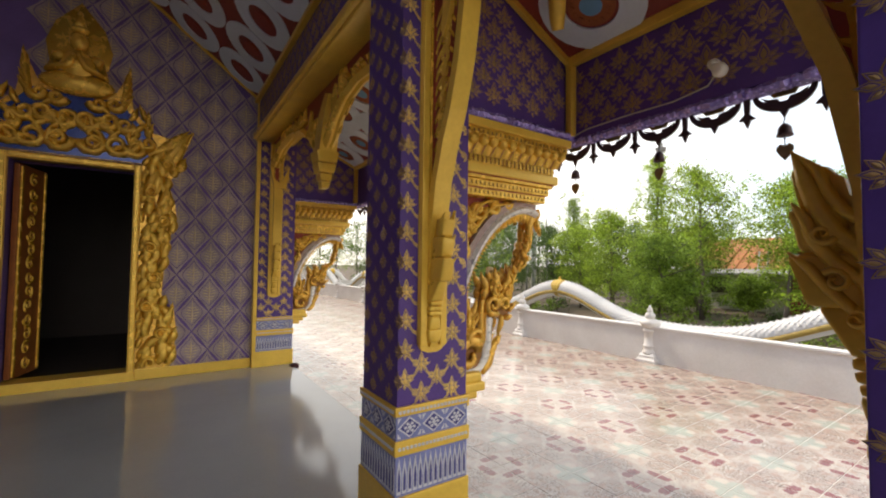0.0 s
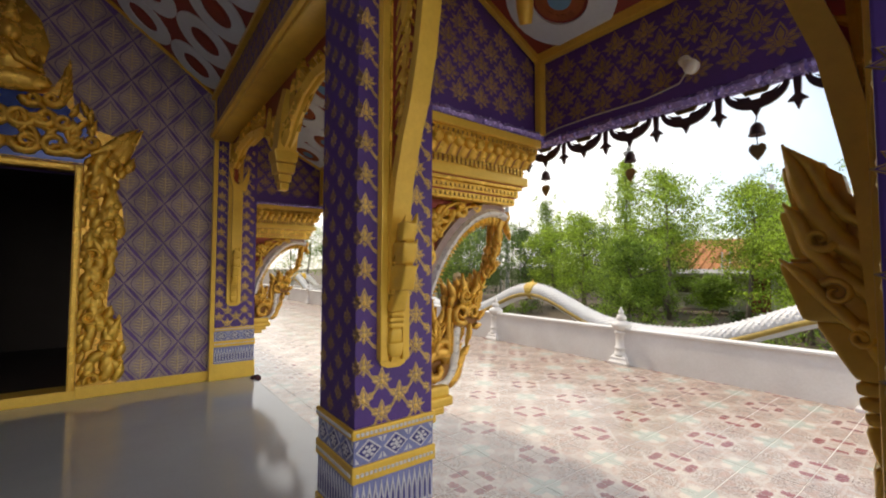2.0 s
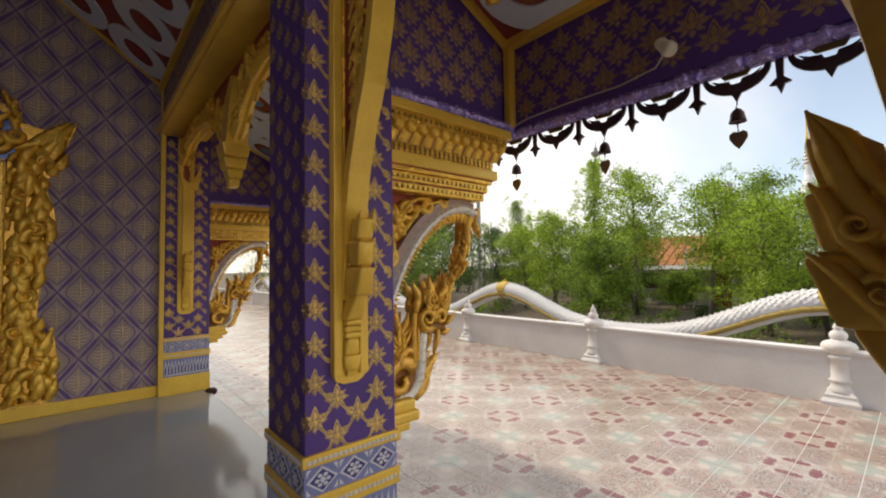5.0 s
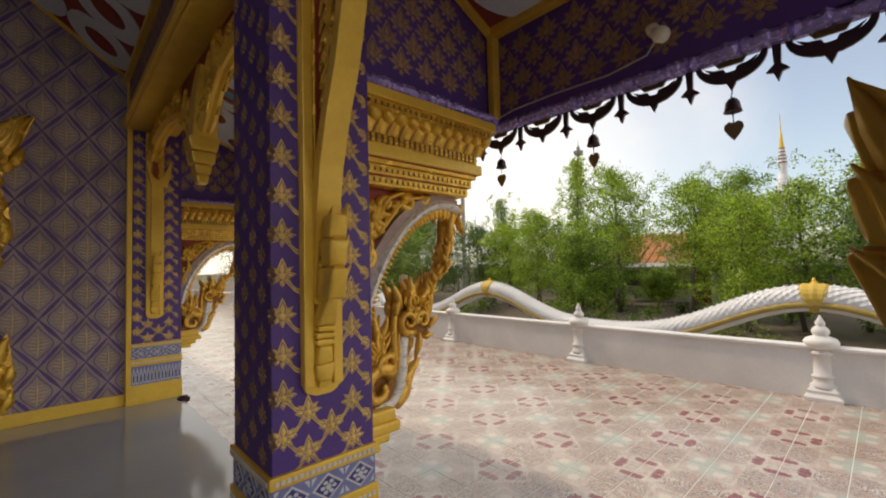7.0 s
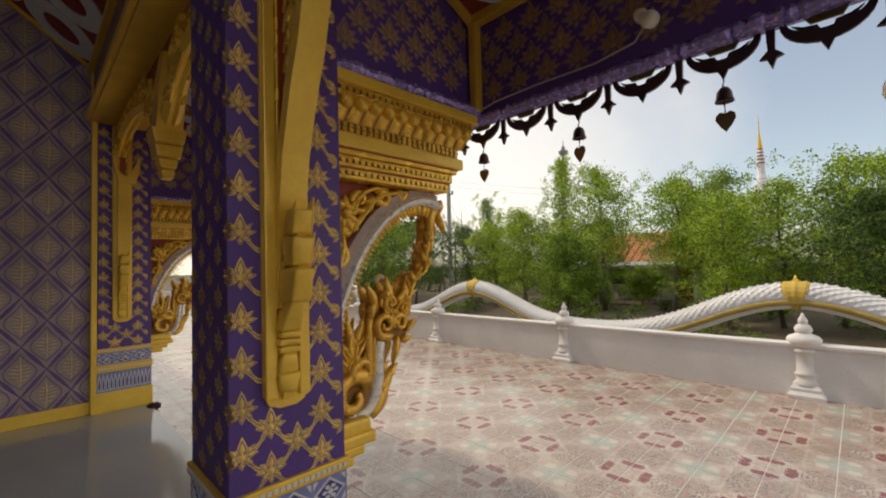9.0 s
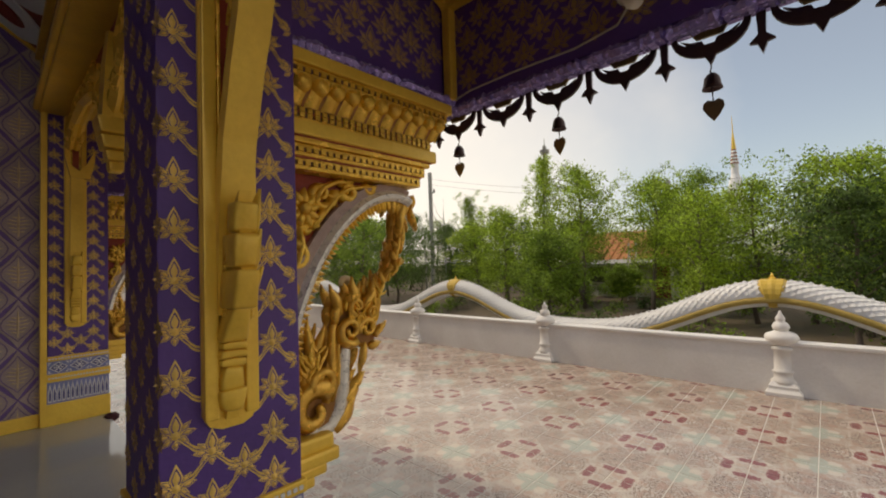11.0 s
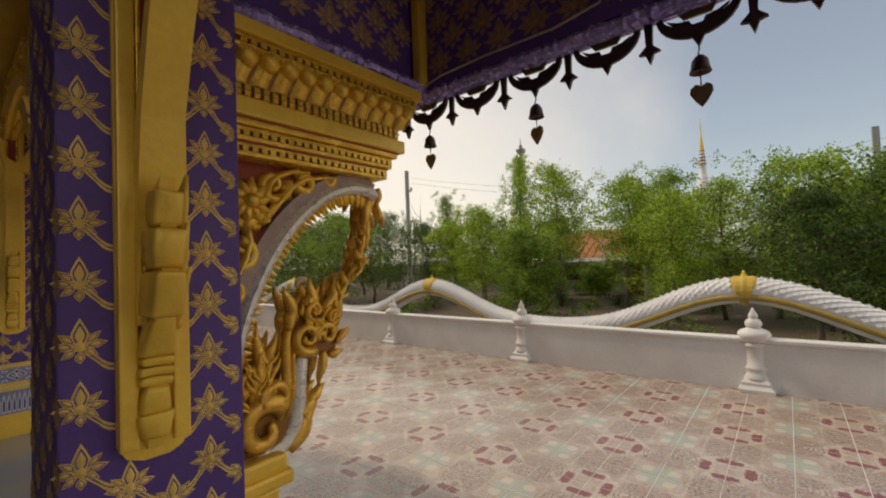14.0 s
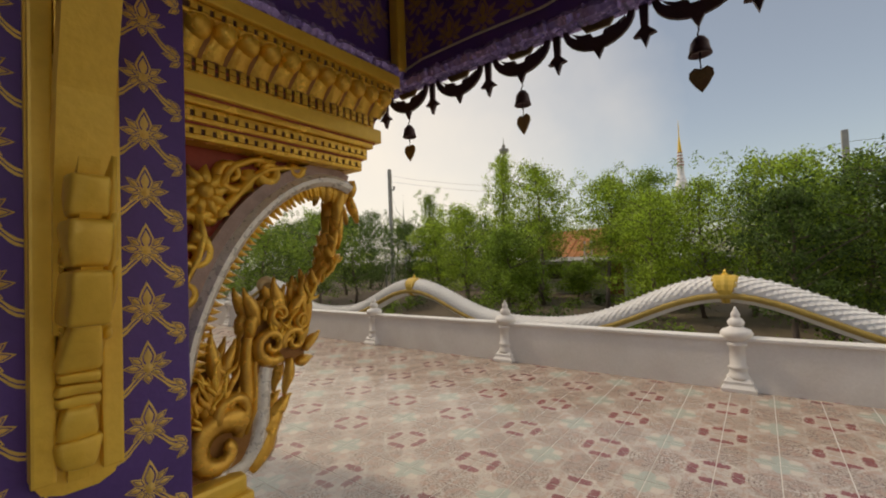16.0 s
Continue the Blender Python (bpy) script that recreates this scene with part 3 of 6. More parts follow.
def naga(y0, y1, at_x, label):
    COLLAR = mat("yellow_masonry_paint", (0.66, 0.44, 0.07), 0.6, 0.0, 0.16, 6, 50, 0.004)
    body = thing("naga_balustrade", label, "balustrade", (at_x, 0, 0))
    pts = [(0, y0 + (y1 - y0) * i / 160, naga_mid(y0 + (y1 - y0) * i / 160)) for i in range(161)]
    part("body", tube(bmesh.new(), pts, 0.145, 16), SCALE_W, body, smooth=True)
    part("belly_stripe", tube(bmesh.new(), [(-0.118, p[1], p[2] - 0.060) for p in pts], 0.040, 8), mat("pale_ochre_stripe", (0.54, 0.37, 0.09), 0.6, 0, 0.2, 5, 50, 0.002), body, "ochre yellow painted stripe", smooth=True)
    bm = bmesh.new()
    y = y0 + 0.1
    while y < y1:
        z = naga_mid(y)
        sl = (naga_mid(y + 0.01) - z) / 0.01
        t = Vector((0, 1, sl)).normalized()
        up = Vector((0, -t.z, t.y))
        c = Vector((0, y, z)) + up * 0.135
        v = [bm.verts.new(c - t * 0.045 + Vector((-0.012, 0, 0))), bm.verts.new(c + t * 0.03 + Vector((-0.012, 0, 0))), bm.verts.new(c + t * 0.0 + up * 0.032), bm.verts.new(c - t * 0.045 + Vector((0.012, 0, 0))), bm.verts.new(c + t * 0.03 + Vector((0.012, 0, 0)))]
        for f in ((0, 1, 2), (4, 3, 2), (1, 4, 2), (3, 0, 2)):
            bm.faces.new([v[q] for q in f])
        y += 0.075 / math.hypot(1, sl)
    part("crest", bm, SCALE_W, body, "row of small white crest teeth")
    bm = bmesh.new()
    y, k = y0 + 0.1, 0
    while y < y1:
        z = naga_mid(y)
        sl = (naga_mid(y + 0.01) - z) / 0.01
        t = Vector((0, 1, sl)).normalized()
        up = Vector((0, -t.z, t.y))
        for j in range(7):
            a = radians(8 + 24 * j + (12 if k % 2 else 0))
            if a > radians(170):
                continue
            o = up * math.sin(a) + Vector((-math.cos(a), 0, 0))
            side = t.cross(o).normalized()
            c = Vector((0, y, z)) + o * 0.145
            v = [bm.verts.new(c + side * 0.03 + o * 0.002), bm.verts.new(c - side * 0.03 + o * 0.002), bm.verts.new(c - t * 0.04 + o * 0.016), bm.verts.new(c + t * 0.035 - o * 0.004)]
            bm.faces.new((v[0], v[3], v[1]))
            bm.faces.new((v[0], v[1], v[2]))
        y += 0.05 / math.hypot(1, sl)
        k += 1
    tagged(part("scale_skin", bm, SCALE_W, body), kind="stuff")
    n0 = math.ceil((y0 - NAGA_PEAK) / NAGA_PERIOD)
    for k in range(n0, int((y1 - NAGA_PEAK) / NAGA_PERIOD) + 1):
        yp = NAGA_PEAK + NAGA_PERIOD * k
        z = naga_mid(yp)
        part("collar", tube(bmesh.new(), [(0, yp - 0.08, z - 0.008), (0, yp - 0.068, z), (0, yp - 0.03, z + 0.003), (0, yp, z + 0.004), (0, yp + 0.03, z + 0.003), (0, yp + 0.068, z), (0, yp + 0.08, z - 0.008)], [0.148, 0.166, 0.160, 0.168, 0.160, 0.166, 0.148], 18), COLLAR, body, "yellow painted collar band")
        bm = lathe(bmesh.new(), [(0.03, z + 0.15), (0.034, z + 0.175), (0.014, z + 0.185), (0.018, z + 0.20), (0.003, z + 0.225)], 8, 0, yp)
        part("finial", bm, YELLOW, body, "small yellow finial")
    return body


naga(-5.0, 22.5, NAGA_X, "long white scaled naga body with ochre stripe")
structure("naga_wall", one_box(NAGA_X - 0.1, NAGA_X + 0.1, -5.5, 23.0, -0.95, 0.12), WHITE, "low white footing wall under the naga body", "wall")

# ---- columns ----
def flower_mesh(half=False):
    """A pointed flower with leaf wings and thin linking stems, facing -y, about 0.08 across."""
    bm = bmesh.new()

    def put(u, w, n):
        return (u, -n, w)
    for a, r0, ln, wd in ((90, -0.006, 0.056, 0.027), (38, 0.009, 0.031, 0.014), (142, 0.009, 0.031, 0.014), (6, 0.008, 0.034, 0.015), (174, 0.008, 0.034, 0.015), (-34, 0.007, 0.026, 0.013), (214, 0.007, 0.026, 0.013), (-90, 0.010, 0.020, 0.016)):
        if half and not 90 < a < 270:
            continue
        t = radians(a)
        c, s = math.cos(t), math.sin(t)
        prof = [(0.0, 0.2), (0.28, 0.85), (0.5, 1.0), (0.78, 0.5), (1.0, 0.0), (0.78, -0.5), (0.5, -1.0), (0.28, -0.85), (0.0, -0.2)]
        rims = []
        for k, n in ((1.0, 0.0008), (0.74, 0.0020), (0.56, 0.0012), (0.46, 0.0022), (0.0, 0.0040)):
            mid = 0.46
            rims.append([bm.verts.new(put(c * (r0 + (mid + (f - mid) * k) * ln) - s * q * k * wd / 2, s * (r0 + (mid + (f - mid) * k) * ln) + c * q * k * wd / 2, n)) for f, q in prof] if k else [bm.verts.new(put(c * (r0 + mid * ln), s * (r0 + mid * ln), n))])
        for a0, b0 in zip(rims[:3], rims[1:4]):
            for i in range(9):
                fc = bm.faces.new((a0[i], a0[(i + 1) % 9], b0[(i + 1) % 9], b0[i]))
                fc.material_index = 1 if a0 is rims[1] else 0
        for i in range(9):
            bm.faces.new((rims[3][i], rims[3][(i + 1) % 9], rims[4][0]))
    if not half:
        o = [(0.0085 * math.cos(2 * math.pi * j / 8), 0.0095 * math.sin(2 * math.pi * j / 8)) for j in range(8)]
        v = [bm.verts.new(put(u, w, 0.0015)) for u, w in o]
        m = bm.verts.new(put(0, 0, 0.006))
        for i in range(8):
            bm.faces.new((v[i], v[(i + 1) % 8], m))
    me = bpy.data.meshes.new("flower")
    bm.normal_update()
    bm.to_mesh(me)
    bm.free()
    me.materials.append(STENCIL)
    me.materials.append(PURPLE)
    return me


def stem_mesh(du, dw, sides=(-1, 1)):
    """Two thin arcs that link a flower to its lower neighbours."""
    bm = bmesh.new()
    for s in sides:
        for off in (-0.002, 0.007):
            prev = None
            for i in range(6):
                f = 0.22 + 0.56 * i / 5 if i else 0.0
                u = s * du * f
                w = -dw * f - 0.010 * max(0.0, math.sin(math.pi * (f - 0.22) / 0.56) if i else 0.0) - off
                th = 0.0012 + 0.0022 * math.sin(math.pi * i / 5)
                q = (bm.verts.new((u, -0.0015, w - th)), bm.verts.new((u, -0.0015, w + th)))
                if prev:
                    bm.faces.new((prev[0], q[0], q[1], prev[1]))
                prev = q
    me = bpy.data.meshes.new("stem")
    bm.normal_update()
    bm.to_mesh(me)
    bm.free()
    me.materials.append(STENCIL)
    return me


FLOWER = flower_mesh()
FLOWER_EDGE = flower_mesh(True)
# the same stencil flower, its gold darkened for shaded boards and west faces
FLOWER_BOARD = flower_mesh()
FLOWER_BOARD.materials[0] = mat('shaded_gold_stencil', (0.42, 0.27, 0.11), 0.5, 0.1, 0.2, 12, 90, 0.002, spread=0.15)
STEM = stem_mesh(0.08, 0.0617)
STEM_FIRST = stem_mesh(0.08, 0.0617, (1,))


def flowers(parent, us, z0, z1, place, turn, size=1.0, dz=0.1235, zref=1.612, skip=None, stems=True, whole=None, link=None):
    """Rows of flowers on a face; place(u, z) gives the point, turn the heading of the face."""
    for i, u in enumerate(us):
        z = zref - (dz / 2 if i % 2 else 0)
        z -= math.floor((z - z0) / dz) * dz
        while z < z1:
            if not (skip and skip(u, z)):
                edge = stems and i == len(us) - 1
                for name, me in (("flower", whole or (FLOWER_EDGE if edge else FLOWER)),) + ((("stem", link or (STEM if i else STEM_FIRST)),) if (stems and not edge) or link else ()):
                    ob = new(name, me)
                    ob.parent = parent
                    ob.matrix_basis = Matrix.Translation(place(u, z)) @ Matrix.Rotation(turn, 4, "Z") @ Matrix.Diagonal((size * (1.08 if name == 'flower' and not whole else 1), 1, size * (1.15 if name == 'flower' and not whole else 1), 1))
            z += dz


def banded_column(name, x0, x1, y0, y1, faces, label, skip=None):
    """A square column: yellow plinth, two blue and white tile bands, a purple shaft with stencilled flowers."""
    col = thing(name, label, "column", group="porch columns")
    e = 0.012
    part("shaft", one_box(x0, x1, y0, y1, 0.60, SOFFIT - 0.002, bevel=0.004), PURPLE, col)
    part("plinth", one_box(x0 - e, x1 + e, y0 - e, y1 + e, FLOOR - 0.003, 0.285, bevel=0.006), YELLOW, col)
    part("lower_tile_band", one_box(x0 - 0.003, x1 + 0.003, y0 - 0.003, y1 + 0.003, 0.285, 0.45), BLUEW, col, "blue and white lotus tile band")
    part("lower_moulding", one_box(x0 - e, x1 + e, y0 - e, y1 + e, 0.45, 0.512, bevel=0.005), YELLOW, col)
    part("upper_tile_band", one_box(x0 - 0.003, x1 + 0.003, y0 - 0.003, y1 + 0.003, 0.512, 0.61), BLUEW, col, "blue and white diamond tile band")
    part("upper_moulding", one_box(x0 - e, x1 + e, y0 - e, y1 + e, 0.61, 0.648, bevel=0.005), YELLOW, col)
    dots, petals, lozenges = bmesh.new(), bmesh.new(), bmesh.new()
    for f in faces:
        if f == "-y":
            put, ln = (lambda u, w, n: (x0 + u, y0 - 0.003 - n, w)), x1 - x0
        elif f == "+y":
            put, ln = (lambda u, w, n: (x1 - u, y1 + 0.003 + n, w)), x1 - x0
        elif f == "-x":
            put, ln = (lambda u, w, n: (x0 - 0.003 - n, y1 - u, w)), y1 - y0
        else:
            put, ln = (lambda u, w, n: (x1 + 0.003 + n, y0 + u, w)), y1 - y0
        k = int(ln / 0.018)
        for i in range(k):
            u = (i + 0.5) * ln / k
            for w in (0.481, 0.629):
                o = [(u - 0.006, w - 0.006), (u + 0.006, w - 0.006), (u + 0.006, w + 0.006), (u - 0.006, w + 0.006)]
                prism(dots, o, 0.008, 0.013, put)
        k = int(ln / 0.025)
        for i in range(k):
            u, h = (i + 0.5) * ln / k, ln / k
            o = [(u - h * 0.38, 0.296), (u + h * 0.38, 0.296), (u + h * 0.42, 0.375), (u, 0.44), (u - h * 0.42, 0.375)]
            prism(petals, o, 0.0005, 0.003, put)
            o = [(u - h * 0.2, 0.31), (u + h * 0.2, 0.31), (u + h * 0.22, 0.36), (u, 0.405), (u - h * 0.22, 0.36)]
            prism(lozenges, o, 0.003, 0.0045, put)
        k = 3
        for i in range(k):
            u, h = (i + 0.5) * ln / k, ln / k
            for rx, rz, lift, bmx in ((0.47, 0.043, 0.001, petals), (0.38, 0.035, 0.003, lozenges), (0.10, 0.012, 0.0052, petals)):
                prism(bmx, [(u - h * rx, 0.561), (u, 0.561 - rz), (u + h * rx, 0.561), (u, 0.561 + rz)], lift - 0.0005, lift + 0.0015, put)
            for a in range(6):
                t0 = math.pi * a / 3
                cu, cw = u + h * 0.17 * math.cos(t0), 0.561 + 0.017 * math.sin(t0)
                prism(petals, [(cu + 0.0085 * math.cos(2 * math.pi * j / 6), cw + 0.0065 * math.sin(2 * math.pi * j / 6)) for j in range(6)], 0.0047, 0.006, put)
            for s in (-1, 1):
                for t in (-1, 1):
                    o = [(u + s * h * 0.47, 0.561 + t * 0.040), (u + s * h * 0.33, 0.561 + t * 0.042), (u + s * h * 0.47, 0.561 + t * 0.018)]
                    prism(petals, o if s * t < 0 else o[::-1], 0.0005, 0.002, put)
    tagged(part("dots", dots, WHITE_C, col, "small white bead dots"), kind="stuff")
    tagged(part("white_tracery", petals, WHITE_C, col, "white ceramic petals and rosettes"), kind="stuff")
    tagged(part("blue_tracery", lozenges, mat("deep_blue_glaze", (0.06, 0.06, 0.26), 0.3, 0, 0.15, 20, 80, 0), col, "deep blue glazed centres"), kind="stuff")
    us = [0.035 + 0.0795 * i for i in range(5)]
    for f in faces:
        if f == "-y":
            flowers(col, us, 0.66, SOFFIT - 0.04, lambda u, z: (x0 + u, y0, z), 0.0, skip=skip)
        elif f == "+y":
            flowers(col, us, 0.66, 2.2, lambda u, z: (x1 - u, y1, z), math.pi)
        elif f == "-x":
            # west face takes the flower with shade in its colour
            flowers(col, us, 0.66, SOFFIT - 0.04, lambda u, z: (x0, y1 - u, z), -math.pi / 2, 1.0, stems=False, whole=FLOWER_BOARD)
    return col


def behind_strut(u, z):
    return 0.08 < u < 0.25 and 0.85 < z < 2.56


banded_column("column", COL_X0, COL_X1, COL_Y0, COL_Y1, ("-y", "-x"), "square purple column with gold flowers and blue tiled base", behind_strut)
banded_column("column", COL_X0, COL_X1, 0.765, 1.112, ("-x", "+y"), "square purple column with gold flowers beside the carved strut")
banded_column("corner_pilaster", 2.03, 2.40, PIL_Y, WALL_Y + 0.2, ("-y",), "purple corner pilaster with gold flowers and tiled base", behind_strut)
banded_column("column", -1.345, -0.998, COL_Y0, COL_Y1, (), "plain purple square column on yellow plinth")
banded_column("column", -1.345, -0.998, 0.765, 1.112, (), "plain purple square column on yellow plinth")


# ---- carved struts that lean out from the column faces ----
def carved_strut(name="carved_strut", short=False):
    """Built facing -y with its back at y = 0 and its middle at x = 0; heights are those above the terrace."""
    st = thing(name, "gold painted carved eave strut with flame foot", "bracket", group="carved struts")

    def side(u, w, n):
        return (n, -u, w)

    def front(u, w, n):
        return (u, -n, w)
    back = [(-0.075, 0.90), (-0.06, 0.872), (-0.03, 0.86), (0.02, 0.86), (0.045, 0.872), (0.056, 0.90), (0.060, 2.55), (-0.08, 2.55)]
    part("back_plate", prism(bmesh.new(), back, 0.0, 0.014, front), YELLOW, st)
    for s in (-1, 1):
        c = -0.058 if s < 0 else 0.041
        part("plate_rim", one_box(c - 0.017, c + 0.017, -0.030, -0.012, 0.89, 2.55, bevel=0.005), YELLOW, st)
        part("rim_line", one_box(s * 0.026 - 0.014, s * 0.026 - 0.006, -0.036, -0.012, 1.44, 2.55, bevel=0.002), GOLD, st)
    part("red_panel", one_box(-0.034, 0.034, -0.018, -0.012, 1.44, 2.55), GILT_DARK, st, "dark red recess behind the carving")
    # foot with stepped flame points
    foot = [(0.0, 0.895), (0.03, 0.885), (0.04, 0.93), (0.032, 0.985), (0.042, 1.02), (0.03, 1.062), (0.05, 1.082), (0.047, 1.125), (0.077, 1.150), (0.104, 1.182), (0.120, 1.235), (0.136, 1.269), (0.115, 1.268), (0.108, 1.30), (0.118, 1.335), (0.132, 1.359), (0.112, 1.356), (0.108, 1.372), (0.118, 1.42), (0.130, 1.456),
            (0.10, 1.432), (0.066, 1.402), (0.060, 1.372), (0.036, 1.338), (0.012, 1.30), (0.0, 1.2)]
    part("flame_foot", prism(bmesh.new(), foot, -0.027, 0.003, side), YELLOW, st)
    for z0, z1, d0, d1, w, taper, hang in ((1.354, 1.428, 0.085, 0.142, 0.029, 0.02, 0.20), (1.268, 1.350, 0.06, 0.146, 0.031, 0.10, 0.20), (1.166, 1.264, 0.02, 0.150, 0.030, -0.06, 0.22), (1.082, 1.170, 0.01, 0.108, 0.028, -0.22, 0.50), (1.062, 1.082, 0.01, 0.060, 0.031, 0.0, 0.05), (1.040, 1.060, 0.01, 0.056, 0.033, 0.0, 0.05),
                                           (1.018, 1.038, 0.01, 0.052, 0.031, 0.0, 0.05), (0.958, 1.018, 0.01, 0.052, 0.027, -0.12, 0.25), (0.905, 0.962, 0.01, 0.048, 0.030, 0.18, 0.10)):
        bm = one_box(-w, w, -d1, -d0, z0, z1, bevel=min(0.012, (z1 - z0) * 0.4))
        bmesh.ops.subdivide_edges(bm, edges=bm.edges[:], cuts=1, use_grid_fill=True)
        for v in bm.verts:
            f = (v.co.z - z0) / (z1 - z0) - 0.5
            v.co.x = -0.012 + v.co.x * (1 + 2 * taper * f)
            v.co.y += (d1 - d0) * hang * (0.5 - f) * (1 if v.co.y < -d0 - 0.01 else 0)
            v.co += Vector((0.005, 0.006, 0.003)) * noise.noise(v.co * 26)
        part("foot_step", bm, YELLOW, st, smooth=True)
    for s in (-1, 1):
        pl = lambda u, w, n, s=s: (-0.012 + s * (0.024 + n), -u, w)
        for u, w, a, ln in ((0.05, 1.15, 70, 0.08), (0.055, 1.26, 72, 0.08)):
            bm = bmesh.new()
            flame(bm, u, w, a, ln, 0.024, -25, 0.006, pl)
            part("foot_leaf", bm, GOLD, st)
        pl2 = lambda u, w, n, s=s: (-0.012 + s * (0.020 + n), -u, w)
        if s < 0:
            continue
        for pts, wd in (([(0.02, 1.10), (0.05, 1.16), (0.085, 1.20), (0.115, 1.24), (0.145, 1.268)], 0.022), ([(0.01, 1.16), (0.04, 1.215), (0.075, 1.245), (0.105, 1.285), (0.118, 1.33), (0.138, 1.362)], 0.026), ([(0.01, 1.22), (0.045, 1.272), (0.075, 1.30), (0.098, 1.345), (0.116, 1.40), (0.136, 1.462)], 0.034), ([(0.03, 1.31), (0.06, 1.335), (0.082, 1.37), (0.10, 1.42), (0.134, 1.458)], 0.022)):
            bm = bmesh.new()
            ribbon(bm, pts, [wd * (0.7 + 0.3 * math.sin(math.pi * k / (len(pts) - 1))) if k < len(pts) - 1 else 0.004 for k in range(len(pts))], 0.010, pl2, 0.012)
            part("foot_rib", bm, YELLOW, st, smooth=True)
        for cu, cw, r, s0 in ((0.075, 1.215, 0.022, 40), (0.092, 1.30, 0.020, 200), (0.05, 1.15, 0.018, 90)):
            bm = bmesh.new()
            curl(bm, cu, cw, r, s0, 1.2, 0.014, 0.010, pl2, 0.018, 12)
            part("foot_scroll", bm, YELLOW, st, smooth=True)
    # leaning plank
    lean = [(0.0, 1.16), (0.012, 1.38), (0.048, 1.595), (0.10, 1.76), (0.15, 1.88), (0.20, 2.06), (0.232, 2.25), (0.25, 2.42), (0.26, 2.55)]
    if short:
        lean = [(0.0, 1.16), (0.012, 1.38), (0.030, 1.6), (0.036, 1.8), (0.038, 2.08)]
        crown = [(-0.045, 2.05), (-0.085, 2.24), (-0.035, 2.14), (0.005, 2.11), (0.045, 2.15), (0.105, 2.29), (0.105, 2.20), (0.075, 2.05)]
        part("flared_crown", prism(bmesh.new(), crown[::-1], 0.03, 0.085, front), YELLOW, st)
    outer = [(u + 0.038, w - 0.01) for u, w in lean]
    outline = lean + outer[::-1]
    part("plank", prism(bmesh.new(), outline, -0.046, 0.036, side), YELLOW, st)
    if short:
        return st
    head = [(0.16, 2.55), (0.20, 2.55), (0.17, 2.36), (0.125, 2.24), (0.10, 2.20), (0.085, 2.24), (0.10, 2.36)]
    part("head_rib", prism(bmesh.new(), head, -0.03, 0.03, side), YELLOW, st)
    # open vine carving between the plate and the plank
    vine = bmesh.new()
    for i in range(15):
        z = 1.42 + 0.062 * i
        f = (z - 1.18) / 1.37
        out = 0.01 + 0.235 * f ** 1.2
        flame(vine, 0.018, z, 68, min(0.10 + 0.10 * f, out * 1.1 + 0.02), 0.03, -55, 0.016, side)
        flame(vine, max(0.02, out - 0.025), z + 0.03, 112, 0.08 + 0.08 * f, 0.03, 60, 0.016, side)
        if i > 6:
            curl(vine, out * 0.55 + 0.015, z + 0.02, 0.03 + 0.02 * f, 0, 1.3, 0.018, 0.016, side, steps=12)
    for s in (-1, 1):
        pts = [(s * 0.012 * math.sin(i * 1.4) + 0.0, 1.45 + 0.05 * i) for i in range(17)]
        ribbon(vine, pts, [0.026] * 17, 0.012, lambda u, w, n: (u, -0.03 - 0.10 * max(0, (w - 1.45) / 0.85) ** 1.5 - n, w))
    part("vine_carving", vine, GOLD, st, "open carved gold vine scrolls")
    part("red_recess", prism(bmesh.new(), [(0.0, 1.42), (0.02, 1.42), (0.10, 1.80), (0.18, 2.1), (0.21, 2.5), (0.0, 2.5)], -0.006, 0.006, side), GILT_DARK, st)
    return st


STRUT_X = COL_X0 + 0.166
strut = carved_strut()
strut.matrix_basis = pose(STRUT_X, COL_Y0, 0)
copy_thing(strut, pose(2.198, 1.106, 0, 0, 0, 180))
copy_thing(strut, pose(STRUT_X, COL_Y1, 0, 0, 0, 180))
carved_strut("carved_strut", True).matrix_basis = pose(2.03 + 0.170, PIL_Y, 0)


# ---- bracket with entablature, half arch and naga flame ----
def beads(bm, u0, u1, w, n, r, put, step):
    k = max(2, int((u1 - u0) / step))
    for i in range(k):
        u = u0 + (i + 0.5) * (u1 - u0) / k
        o = [(u - r * 0.95, w - r * 0.85), (u + r * 0.95, w - r * 0.85), (u + r * 0.95, w + r * 0.85), (u - r * 0.95, w + r * 0.85)]
        prism(bm, o, n - 0.001, n + 0.007, put)


